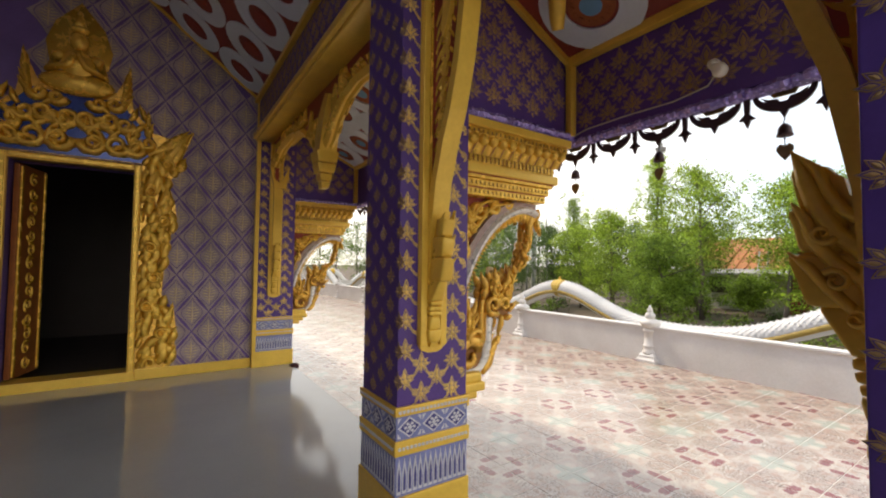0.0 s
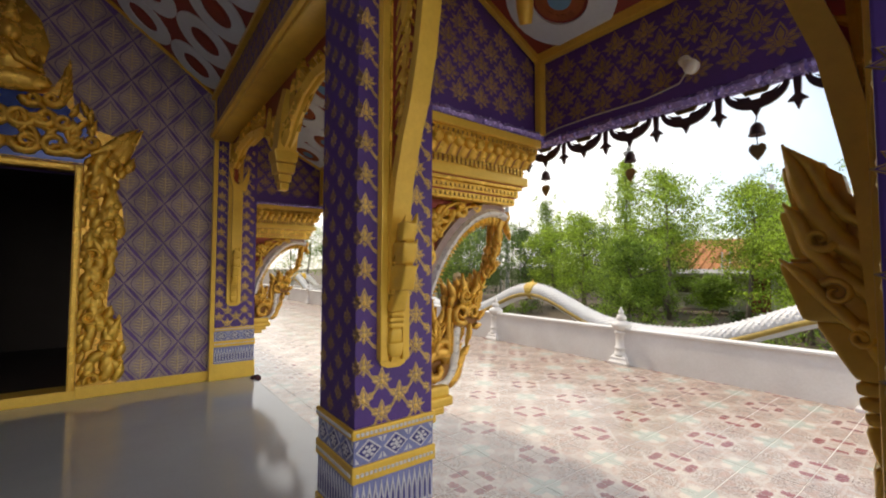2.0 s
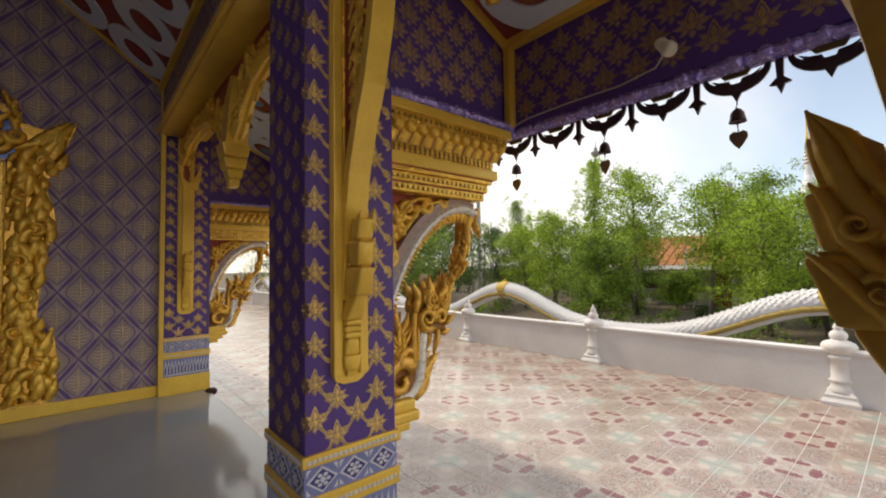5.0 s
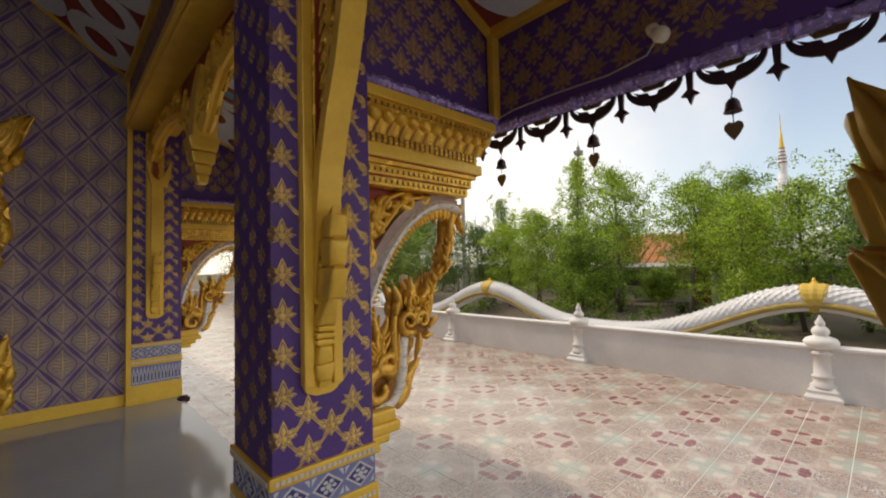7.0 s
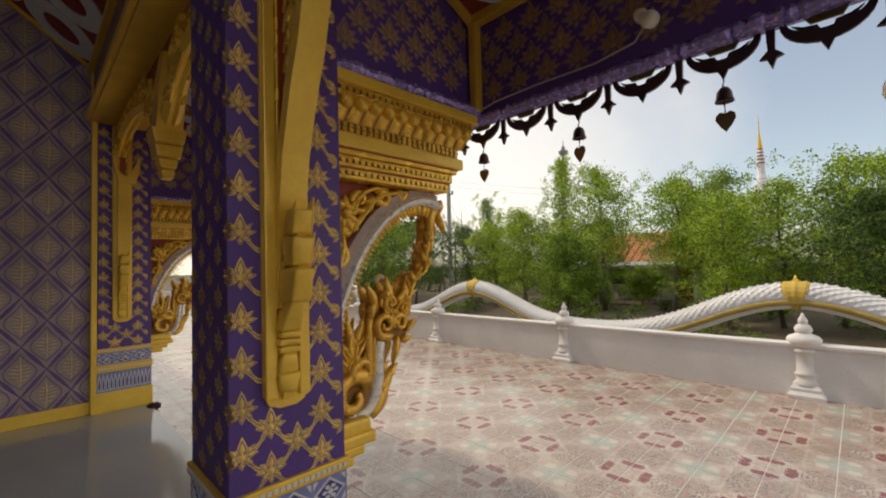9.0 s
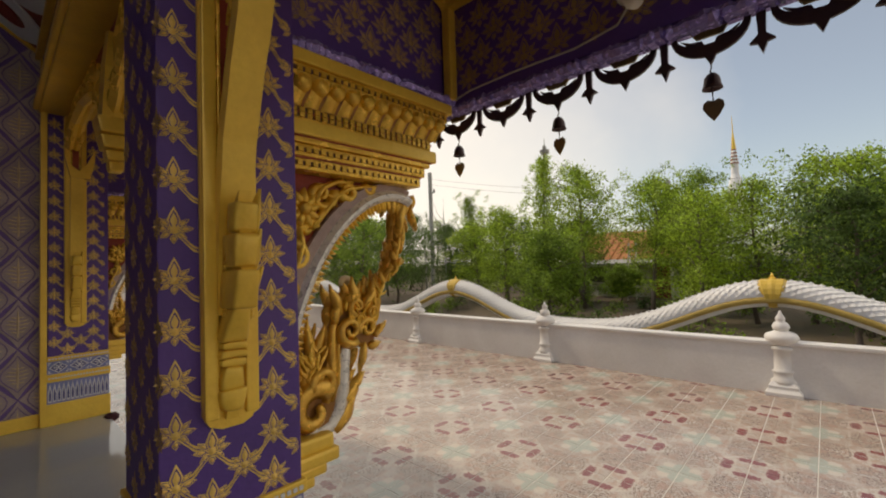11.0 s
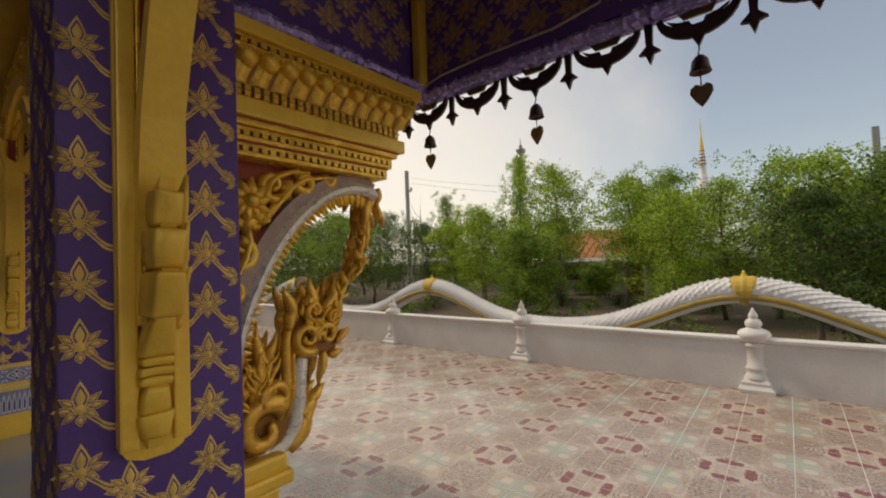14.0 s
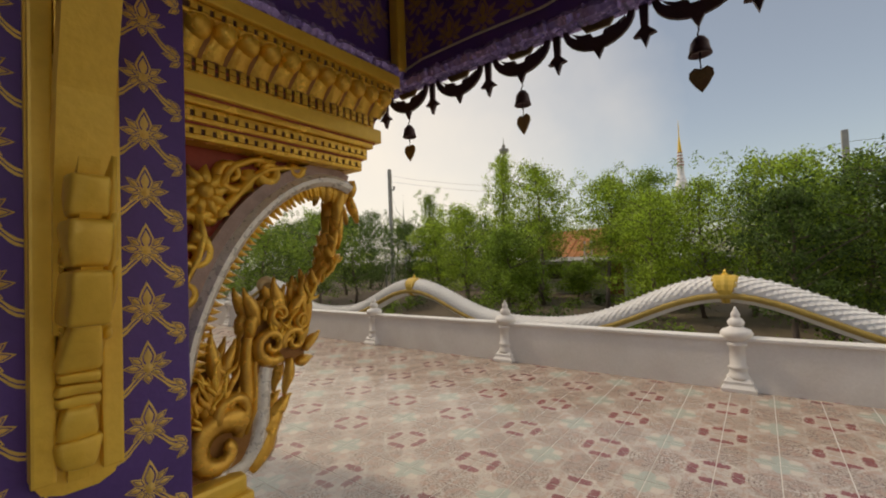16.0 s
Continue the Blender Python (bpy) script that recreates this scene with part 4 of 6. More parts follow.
def arch_bracket():
    """Built from the column's outer face at x = 0, middle at y = 0; heights are those above the terrace."""
    br = thing("arch_bracket", "gilded bracket with moulded entablature, half arch and flame naga", "bracket", group="arch brackets")

    def put(u, w, n):
        return (u, -n, w)
    # entablature: mouldings that step out towards the top
    for name, z0, z1, u1, d, m in (("bead_course", 1.585, 1.625, 0.600, 0.098, GOLD), ("dentil_course", 1.627, 1.668, 0.620, 0.106, GOLD), ("slab", 1.690, 1.738, 0.665, 0.135, YELLOW), ("slab_foot", 1.668, 1.692, 0.640, 0.118, GOLD),
                                   ("neck_course", 1.738, 1.782, 0.645, 0.120, GOLD), ("crown_course", 1.868, 1.905, 0.715, 0.160, GOLD), ("crown_slab", 1.905, 1.948, 0.735, 0.172, YELLOW)):
        part(name, one_box(0.0, u1, -d, d, z0, z1, bevel=0.006), m, br)
    cyma = bmesh.new()
    rings = []
    for z, u1, d in ((1.780, 0.650, 0.122), (1.800, 0.675, 0.135), (1.825, 0.690, 0.145), (1.850, 0.695, 0.150), (1.870, 0.700, 0.152)):
        rings.append([cyma.verts.new(p) for p in ((0, -d, z), (u1, -d, z), (u1, d, z), (0, d, z))])
    for a, b in zip(rings, rings[1:]):
        for j in range(4):
            cyma.faces.new((a[j], a[(j + 1) % 4], b[(j + 1) % 4], b[j]))
    # brown ground that darkens the gaps between the petals
    part("petal_ground", cyma, BROWN_GILT, br)
    # swelling lotus petals with s-shaped joints, and a round boss over each
    def petal(at, lean):
        bm = bmesh.new()
        grid = []
        for a in range(7):
            t = a / 6
            row_v = []
            for b in range(7):
                q = b / 6
                lift = 0.118 + 0.040 * t ** 0.8 + 0.016 * (1 - (2 * q - 1) ** 2)
                row_v.append(bm.verts.new(at(0.061 * (q - 0.5) + lean * math.sin(math.pi * (t - 0.5)), 1.780 + 0.092 * t, lift)))
            grid.append(row_v)
        for r0, r1 in zip(grid, grid[1:]):
            for b in range(6):
                bm.faces.new((r0[b], r0[b + 1], r1[b + 1], r1[b]))
        return bm

    def boss(at):
        bm = bmesh.new()
        rows_v = [[bm.verts.new(at(r * math.cos(2 * math.pi * j / 12), 1.846 + r * math.sin(2 * math.pi * j / 12), n)) for j in range(12)] for r, n in ((0.030, 0.148), (0.028, 0.166), (0.022, 0.176), (0.014, 0.182), (0.006, 0.184))]
        for p, q in zip(rows_v, rows_v[1:]):
            for j in range(12):
                bm.faces.new((p[j], p[(j + 1) % 12], q[(j + 1) % 12], q[j]))
        bm.faces.new(rows_v[-1])
        return bm
    for i in range(11):
        u = 0.034 + 0.062 * i
        part("petal", petal(lambda a, w, n: (u + a, -n, w), 0.012), GOLD, br, smooth=True)
        part("boss", boss(lambda a, w, n: (u + 0.006 + a, -n, w)), GOLD, br, smooth=True)
    for i in range(4):
        bm = bmesh.new()
        y = -0.11 + 0.073 * i
        va = [bm.verts.new((0.683 + 0.1 * max(0, w - 1.79), y + p, w)) for p, w in ((-0.03, 1.868), (-0.03, 1.81), (0.0, 1.785), (0.03, 1.81), (0.03, 1.868))]
        vc = bm.verts.new((0.722, y, 1.83))
        for j in range(5):
            bm.faces.new((va[j], va[(j + 1) % 5], vc))
        part("petal", bm, GOLD, br)
    drops = bmesh.new()
    for w, n, u1 in ((1.605, 0.098, 0.595), (1.647, 0.106, 0.615), (1.755, 0.120, 0.64), (1.772, 0.120, 0.64), (1.886, 0.160, 0.71)):
        beads(drops, 0.012, u1, w, n, 0.0088, put, 0.027)
        # proud strip; its dark colour makes the shaded holes between teeth
        part("gap_shade_strip", one_box(0.0, u1 + 0.0015, -n - 0.0015, n + 0.0015, w - 0.0072, w + 0.0072), bpy.data.materials["tooth_gap_shade"], br, "dark brown strip in place of shaded holes between gilded teeth")
        side = lambda u, ww, nn, u1=u1, n=n: (u1 + 0.005 + nn - n, u, ww)
        beads(drops, -n + 0.01, n - 0.01, w, n, 0.0088, side, 0.027)
    tagged(part("beading", drops, GOLD, br, "rows of small gilded teeth"), kind="stuff")
    for w, d, u1 in ((1.6265, 0.1, 0.605), (1.689, 0.121, 0.645), (1.765, 0.1215, 0.648)):
        part("red_groove", one_box(0.0, u1, -d, d, w - 0.004, w + 0.004), GILT_DARK, br, "dark red painted groove")
    # half arch
    arc = [(0.012, 0.98), (0.040, 1.10), (0.085, 1.215), (0.145, 1.325), (0.225, 1.425), (0.325, 1.505), (0.425, 1.548), (0.505, 1.552), (0.56, 1.535)]
    fine = []
    for k in range(len(arc) - 1):
        p0, p1, p2, p3 = arc[max(0, k - 1)], arc[k], arc[k + 1], arc[min(len(arc) - 1, k + 2)]
        for f in (0.0, 0.34, 0.67):
            fine.append(tuple(0.5 * (2 * b + (c - a) * f + (2 * a - 5 * b + 4 * c - e) * f * f + (3 * b - a - 3 * c + e) * f ** 3) for a, b, c, e in zip(p0, p1, p2, p3)))
    arc = fine + [arc[-1]]
    def off(d):
        out = []
        for k, (u, w) in enumerate(arc):
            p, q = arc[max(0, k - 1)], arc[min(len(arc) - 1, k + 1)]
            ln = math.hypot(q[0] - p[0], q[1] - p[1])
            out.append((max(0.0, u - (q[1] - p[1]) / ln * d), w + (q[0] - p[0]) / ln * d))
        return out
    part("arch_band", prism(bmesh.new(), off(0.038) + off(-0.010)[::-1], -0.055, 0.055, put), mat("taupe_arch_band", (0.42, 0.30, 0.26), 0.5, 0.1, 0.2, 20, 90, 0.003), br, "taupe painted arch band")
    rim = bmesh.new()
    ribbon(rim, [(u + 0.014, w - 0.010) for u, w in arc], [0.042] * len(arc), 0.018, put, 0.055)
    ribbon(rim, [(u + 0.014, w - 0.010) for u, w in arc], [0.042] * len(arc), 0.018, put, -0.055)
    part("arch_rim", rim, SILVER, br, "silver mosaic rim of the arch")
    teeth = bmesh.new()
    for i in range(44):
        f = i / 43 * (len(arc) - 1.001)
        k, r = int(f), f - int(f)
        u = arc[k][0] * (1 - r) + arc[k + 1][0] * r
        w = arc[k][1] * (1 - r) + arc[k + 1][1] * r
        tu, tw = arc[k + 1][0] - arc[k][0], arc[k + 1][1] - arc[k][1]
        q = math.hypot(tu, tw)
        nu, nw = tw / q, -tu / q
        flame(teeth, u + nu * 0.014, w + nw * 0.014, math.degrees(math.atan2(nw, nu)) + 25, 0.062, 0.026, -30, 0.016, put, 0.03, 4)
    tagged(part("arch_teeth", teeth, GOLD, br, "gilded leaf teeth under the arch"), kind="stuff")
    spandrel = [(0.0, 1.585), (0.0, 1.03)] + off(0.030)[4:] + [(0.575, 1.585)]
    part("spandrel", prism(bmesh.new(), spandrel[::-1], -0.028, 0.028, put), GILT_DARK, br, "dark red spandrel ground")
    for cu, cw, r, s0, tn in ((0.075, 1.46, 0.075, 200, 1.2), (0.165, 1.52, 0.055, 20, -1.3), (0.275, 1.545, 0.038, 200, 1.2), (0.06, 1.30, 0.048, 90, -1.3), (0.035, 1.20, 0.032, 250, 1.2), (0.365, 1.562, 0.024, 20, -1.2), (0.11, 1.40, 0.03, 0, 1.1)):
        bm = bmesh.new()
        curl(bm, cu, cw, r, s0, tn, 0.046, 0.026, put, 0.036)
        part("scroll", bm, GOLD, br, smooth=True)
    for j in range(10):
        bm = bmesh.new()
        a = 36 * j
        flame(bm, 0.082 + 0.012 * math.cos(radians(a)), 1.462 + 0.012 * math.sin(radians(a)), a, 0.062, 0.042, 30, 0.030, put, 0.050, 6)
        part("rosette_petal", bm, GOLD, br, smooth=True)
    bm = bmesh.new()
    bmesh.ops.create_uvsphere(bm, u_segments=12, v_segments=8, radius=0.022, matrix=Matrix.Translation((0.082, -0.075, 1.462)))
    part("rosette_boss", bm, GOLD, br, smooth=True)
    for pts, wd in (([(0.12, 1.40), (0.17, 1.455), (0.22, 1.515), (0.27, 1.55), (0.33, 1.562), (0.40, 1.572)], 0.032), ([(0.07, 1.40), (0.085, 1.345), (0.072, 1.29), (0.045, 1.24), (0.03, 1.19), (0.022, 1.14)], 0.032), ([(0.13, 1.49), (0.17, 1.545), (0.225, 1.57), (0.29, 1.575)], 0.026)):
        bm = bmesh.new()
        ribbon(bm, pts, [wd * (1 - 0.1 * k) for k in range(len(pts))], 0.024, put, 0.044)
        part("tendril", bm, GOLD, br, smooth=True)
    for i in range(12):
        random.seed(40 + i)
        f = random.random()
        k = min(len(arc) - 2, int(f * (len(arc) - 1)))
        u = max(0.01, arc[k][0] * 0.75)
        w = min(1.555, arc[k][1] + 0.06 + random.random() * max(0.01, 1.50 - arc[k][1]))
        bm = bmesh.new()
        flame(bm, u, w, random.choice((30, 60, 100, 200, -20)), 0.05 + 0.03 * random.random(), 0.024, random.choice((-70, 70)), 0.018, put, 0.036, 6)
        part("leaf", bm, GOLD, br, smooth=True)
    # flames that hang from the arch's end
    for u, w, a, ln, wd, cv in ((0.575, 1.55, -95, 0.12, 0.05, -30), (0.555, 1.53, -110, 0.15, 0.055, 25), (0.535, 1.50, -80, 0.13, 0.045, -35), (0.59, 1.50, -85, 0.10, 0.04, 40), (0.545, 1.43, -105, 0.12, 0.04, 20), (0.52, 1.38, -95, 0.12, 0.03, -25), (0.60, 1.56, -70, 0.08, 0.05, -60), (0.50, 1.545, -120, 0.08, 0.04, 50)):
        for n in (0.03, -0.03):
            bm = bmesh.new()
            flame(bm, u, w, a, ln, wd, cv, 0.026, put, n)
            part("hanging_flame", bm, GOLD_AGED, br, smooth=True)
    # naga: silver body, gold flames
    body = [(0.085, 0.735), (0.105, 0.710), (0.145, 0.694), (0.195, 0.704), (0.228, 0.745), (0.243, 0.80), (0.247, 0.86), (0.252, 0.91), (0.262, 0.96), (0.275, 1.0)]
    bm = bmesh.new()
    ribbon(bm, body, [0.015, 0.036, 0.056, 0.07, 0.078, 0.08, 0.078, 0.074, 0.064, 0.045], 0.05, put)
    part("naga_body", bm, SILVER, br, "silver mosaic naga body", smooth=True)
    part("naga_core", prism(bmesh.new(), [(0.0, 0.72), (0.06, 0.69), (0.15, 0.675), (0.22, 0.70), (0.25, 0.78), (0.25, 0.96), (0.33, 0.965), (0.385, 0.945), (0.400, 1.01), (0.405, 1.09), (0.36, 1.13), (0.31, 1.11), (0.27, 1.12), (0.235, 1.10), (0.205, 1.05), (0.205, 0.95), (0.165, 0.90), (0.12, 0.98), (0.06, 0.97), (0.0, 0.95)], -0.024, 0.024, put), BROWN_GILT, br, "brown gilt ground of the naga")
    for n in (0.03, -0.03):
        up = 0.012 if n > 0 else -0.012
        for cu, cw, r, s0, tn, wd, lift in ((0.122, 0.778, 0.085, 40, 1.0, 0.078, up), (0.272, 1.03, 0.052, 300, -1.4, 0.042, up), (0.160, 0.865, 0.050, 200, -1.2, 0.044, up), (0.085, 0.93, 0.036, 250, -1.2, 0.034, 0), (0.345, 1.03, 0.042, 200, -1.2, 0.038, up), (0.30, 1.115, 0.034, 260, -1.2, 0.03, up), (0.375, 1.09, 0.026, 240, -1.1, 0.02, up)):
            bm = bmesh.new()
            curl(bm, cu, cw, r, s0, tn, wd, 0.022, put, n + lift)
            part("naga_scroll", bm, GOLD_AGED, br, smooth=True)
        for pts, ws in (([(0.175, 0.79), (0.195, 0.84), (0.206, 0.90), (0.204, 0.97), (0.212, 1.04), (0.226, 1.10)], [0.04, 0.046, 0.046, 0.044, 0.04, 0.016]), ([(0.195, 0.79), (0.222, 0.85), (0.226, 0.91), (0.226, 0.97), (0.238, 1.03)], [0.014, 0.018, 0.018, 0.016, 0.01]),
                        ([(0.36, 1.10), (0.405, 1.16), (0.445, 1.205), (0.490, 1.25), (0.516, 1.30), (0.524, 1.36), (0.524, 1.43)], [0.05, 0.045, 0.038, 0.034, 0.034, 0.034, 0.03])):
            bm = bmesh.new()
            ribbon(bm, pts, ws, 0.020, put, n * 0.7)
            part("naga_band", bm, GOLD_AGED, br, smooth=True)
        for u, w, a, ln, wd, cv in ((0.24, 0.785, 8, 0.105, 0.065, 75), (0.20, 0.690, 28, 0.16, 0.075, 55), (0.21, 0.685, 42, 0.14, 0.055, 40), (0.245, 0.735, 50, 0.13, 0.055, 40), (0.235, 0.71, 52, 0.15, 0.05, 30), (0.27, 0.82, 10, 0.085, 0.05, 60),
                                     (0.335, 0.975, -75, 0.12, 0.042, -60), (0.36, 0.96, -20, 0.06, 0.04, 60), (0.39, 0.99, 60, 0.08, 0.04, -40),
                                     (0.055, 0.86, 92, 0.16, 0.055, 40), (0.085, 0.87, 84, 0.17, 0.055, -40), (0.115, 0.90, 78, 0.20, 0.05, 35), (0.03, 0.90, 88, 0.14, 0.045, 40), (0.135, 0.95, 85, 0.12, 0.04, -30),
                                     (0.215, 1.06, 98, 0.09, 0.045, -50), (0.235, 1.09, 88, 0.12, 0.05, 50), (0.27, 1.10, 82, 0.12, 0.055, -50), (0.305, 1.10, 78, 0.13, 0.055, 45), (0.34, 1.09, 72, 0.13, 0.055, -45), (0.375, 1.09, 66, 0.14, 0.05, 40), (0.395, 1.06, 74, 0.16, 0.045, 30),
                                     (0.43, 1.18, 80, 0.07, 0.03, 40), (0.47, 1.22, 20, 0.05, 0.028, 60), (0.505, 1.27, 10, 0.045, 0.026, 60), (0.50, 1.28, 130, 0.05, 0.028, -50), (0.52, 1.33, 150, 0.045, 0.026, -50), (0.525, 1.36, 25, 0.05, 0.028, 60)):
            bm = bmesh.new()
            flame(bm, u, w, a, ln, wd, cv, 0.020, put, n)
            part("naga_flame", bm, GOLD_AGED, br, smooth=True)
        rnd = random.Random(17)
        for u0, w0, u1, w1, k, lean in ((0.03, 0.84, 0.15, 0.98, 18, 88), (0.24, 1.02, 0.39, 1.12, 18, 74), (0.36, 1.10, 0.50, 1.26, 10, 60)):
            for i in range(k):
                f = rnd.random()
                u, w = u0 + (u1 - u0) * f, w0 + (w1 - w0) * (f if k == 10 else rnd.random())
                bm = bmesh.new()
                flame(bm, u, w, lean + rnd.uniform(-35, 35), rnd.uniform(0.035, 0.07), rnd.uniform(0.010, 0.018), rnd.choice((-60, 60)), 0.010, put, n + up * 1.6, 5)
                part("naga_leaf", bm, GOLD, br, smooth=True)
        for i in range(12):
            f = i / 11
            bm = bmesh.new()
            flame(bm, 0.10 + 0.022 * (i % 3), 0.85 + 0.10 * f, 80 + 20 * (i % 2), 0.075, 0.022, 50 if i % 2 else -50, 0.010, put, n + up, 5)
            part("naga_leaf", bm, GOLD_AGED, br, smooth=True)
    bm = bmesh.new()
    curl(bm, 0.272, 1.195, 0.030, 20, 0.45, 0.036, 0.016, put)
    part("crest_tip", bm, mat("weathered_tip", (0.70, 0.55, 0.30), 0.5, 0.1, 0.15, 20, 80, 0.002), br)
    for z0, z1, u1, d in ((0.655, 0.705, 0.175, 0.075), (0.612, 0.657, 0.19, 0.085), (0.575, 0.614, 0.15, 0.07), (0.54, 0.577, 0.11, 0.06)):
        part("corbel_step", one_box(0.0, u1, -d, d, z0, z1, bevel=0.012), YELLOW, br)
    return br


bracket = arch_bracket()
bracket.matrix_basis = pose(COL_X1, 2.667, 0)
copy_thing(bracket, pose(2.40, 5.955, 0))


# ---- carved lambrequin that hangs under the row beam ----
def lambrequin():
    lam = thing("hanging_lambrequin", "carved gold lambrequin with stepped pendant hanging under the beam", "ornament")

    def put(u, w, n):
        return (2.17 + n, u, w)
    low = [(2.86, 2.25), (3.1, 2.38), (3.4, 2.40), (3.62, 2.36), (3.80, 2.26), (3.90, 2.16), (4.0, 2.10), (4.2, 2.12), (4.34, 2.24), (4.6, 2.38), (5.0, 2.44), (5.4, 2.42), (5.76, 2.30)]
    part("ground", prism(bmesh.new(), [(2.86, SOFFIT)] + low + [(5.76, SOFFIT)], -0.02, 0.02, put), GILT_DARK, lam)
    for s in (-0.02, 0.02):
        bm = bmesh.new()
        ribbon(bm, low, [0.055] * len(low), 0.03, put, s)
        part("rim", bm, YELLOW, lam)
    random.seed(5)
    for i in range(46):
        u = 2.92 + 2.8 * i / 45
        k = min(range(len(low)), key=lambda q: abs(low[q][0] - u))
        w = low[k][1] + 0.02
        for s in (-1, 1):
            bm = bmesh.new()
            flame(bm, u, w, 90 + random.choice((-35, 35)), max(0.08, min(0.22, SOFFIT - w)), 0.06, random.choice((-60, 60)), 0.025, put, s * 0.03)
            part("leaf", bm, GOLD, lam)
    for z0, z1, hu, d in ((1.99, 2.075, 0.085, 0.088), (1.915, 1.985, 0.072, 0.072), (1.855, 1.91, 0.055, 0.05), (1.80, 1.852, 0.042, 0.036)):
        bm = one_box(2.17 - d, 2.17 + d, 4.06 - hu, 4.06 + hu, z0, z1, bevel=0.012)
        for v in bm.verts:
            f = (v.co.z - z0) / (z1 - z0)
            v.co.x = 2.17 + (v.co.x - 2.17) * (0.80 + 0.2 * f)
        part("pendant_step", bm, YELLOW, lam)
    part("pendant_plank", prism(bmesh.new(), [(3.98, 2.07), (3.90, 2.30), (3.80, 2.43), (3.88, 2.46), (4.02, 2.34), (4.12, 2.07)], -0.065, 0.065, put), YELLOW, lam)
    return lam


lambrequin()

horn = thing("ceiling_horn", "gold painted horn end hanging from the bay ceiling", "ornament")
part("horn", tube(bmesh.new(), [(2.66, 2.24, 2.70), (2.72, 2.29, 2.60), (2.775, 2.335, 2.49), (2.80, 2.352, 2.43)], [0.05, 0.046, 0.04, 0.03], 12), YELLOW, horn, smooth=True)
part("arm", tube(bmesh.new(), [(2.40, 2.46, 2.62), (2.56, 2.40, 2.63), (2.72, 2.30, 2.60)], [0.03, 0.035, 0.03], 8), YELLOW, horn, smooth=True)

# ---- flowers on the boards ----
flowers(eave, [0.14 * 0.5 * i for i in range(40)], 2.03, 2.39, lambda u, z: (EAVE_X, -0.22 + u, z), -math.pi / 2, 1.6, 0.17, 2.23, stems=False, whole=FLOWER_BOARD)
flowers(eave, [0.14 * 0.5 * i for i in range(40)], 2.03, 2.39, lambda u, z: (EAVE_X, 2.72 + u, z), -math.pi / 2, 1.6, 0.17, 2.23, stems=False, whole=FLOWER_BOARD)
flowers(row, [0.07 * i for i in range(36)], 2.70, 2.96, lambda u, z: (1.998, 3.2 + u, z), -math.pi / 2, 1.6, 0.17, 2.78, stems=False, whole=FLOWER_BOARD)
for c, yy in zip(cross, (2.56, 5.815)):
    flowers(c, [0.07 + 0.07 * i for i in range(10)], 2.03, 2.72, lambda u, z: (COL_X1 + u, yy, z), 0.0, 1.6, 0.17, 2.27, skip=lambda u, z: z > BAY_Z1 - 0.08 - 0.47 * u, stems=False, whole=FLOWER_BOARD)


# ---- lilac trim, fringe and bells under the eave ----
def lilac_trim(name, p, q, label):
    t = thing(name, label, "trim", kind="structure")
    d = (Vector(q) - Vector(p))
    k = int(d.length / 0.012)
    random.seed(3)
    pts = [Vector(p) + d * (i / k) + Vector((random.uniform(-0.003, 0.003), random.uniform(-0.003, 0.003), random.uniform(-0.005, 0.005))) for i in range(k + 1)]
    part("cord", tube(bmesh.new(), pts, [0.020 + random.uniform(-0.006, 0.006) for _ in pts], 6), LILAC, t)
    return t


lilac_trim("foil_trim", (EAVE_X + 0.012, -0.4, 1.958), (EAVE_X + 0.012, 6.0, 1.958), "lilac foil trim along the lower eave edge")
lilac_trim("foil_trim", (EAVE_X + 0.045, -0.4, 1.962), (EAVE_X + 0.045, 6.0, 1.962), "lilac foil trim along the lower eave edge")
lilac_trim("foil_trim", (COL_X1, 2.545, 1.955), (EAVE_X, 2.545, 1.965), "lilac foil trim along the cross board")
lilac_trim("foil_trim", (COL_X1, 2.53, 1.978), (EAVE_X, 2.53, 1.985), "lilac foil trim along the cross board")
lilac_trim("foil_trim", (2.40, 5.80, 1.955), (EAVE_X, 5.80, 1.965), "lilac foil trim along the cross board")
FX = EAVE_X + 0.075


def fr_put(u, w, n):
    return (n, u, w)


def lunette():
    th = thing("fringe_lunette", "dark bronze crescent ornament hanging from the eave", "fringe", group="eave fringe")
    outer = [(0.105 * math.cos(t), -0.082 * math.sin(t) * (1 if abs(math.cos(t)) > 0.2 else 1.0)) for t in [math.pi * i / 14 for i in range(15)]]
    inner = [(0.088 * math.cos(t), -0.045 * math.sin(t)) for t in [math.pi * i / 14 for i in range(15)]]
    part("crescent", prism(bmesh.new(), outer + inner[::-1], -0.006, 0.006, fr_put), DARKMETAL, th)
    part("point", prism(bmesh.new(), [(-0.018, -0.075), (0.0, -0.112), (0.018, -0.075)], -0.006, 0.006, fr_put), DARKMETAL, th)
    for s in (-1, 1):
        o = [(s * 0.012, -0.048), (s * 0.05, -0.042), (s * 0.078, -0.012), (s * 0.05, -0.026), (s * 0.02, -0.030)]
        part("inner_leaf", prism(bmesh.new(), o if s > 0 else o[::-1], -0.005, 0.005, fr_put), DARKMETAL, th)
    part("inner_bar", prism(bmesh.new(), [(-0.05, 0.0), (0.05, 0.0), (0.035, -0.022), (-0.035, -0.022)][::-1], -0.005, 0.005, fr_put), mat("dull_ochre_metal", (0.22, 0.15, 0.05), 0.5, 0.3, 0.2, 20, 80, 0.002), th)
    return th


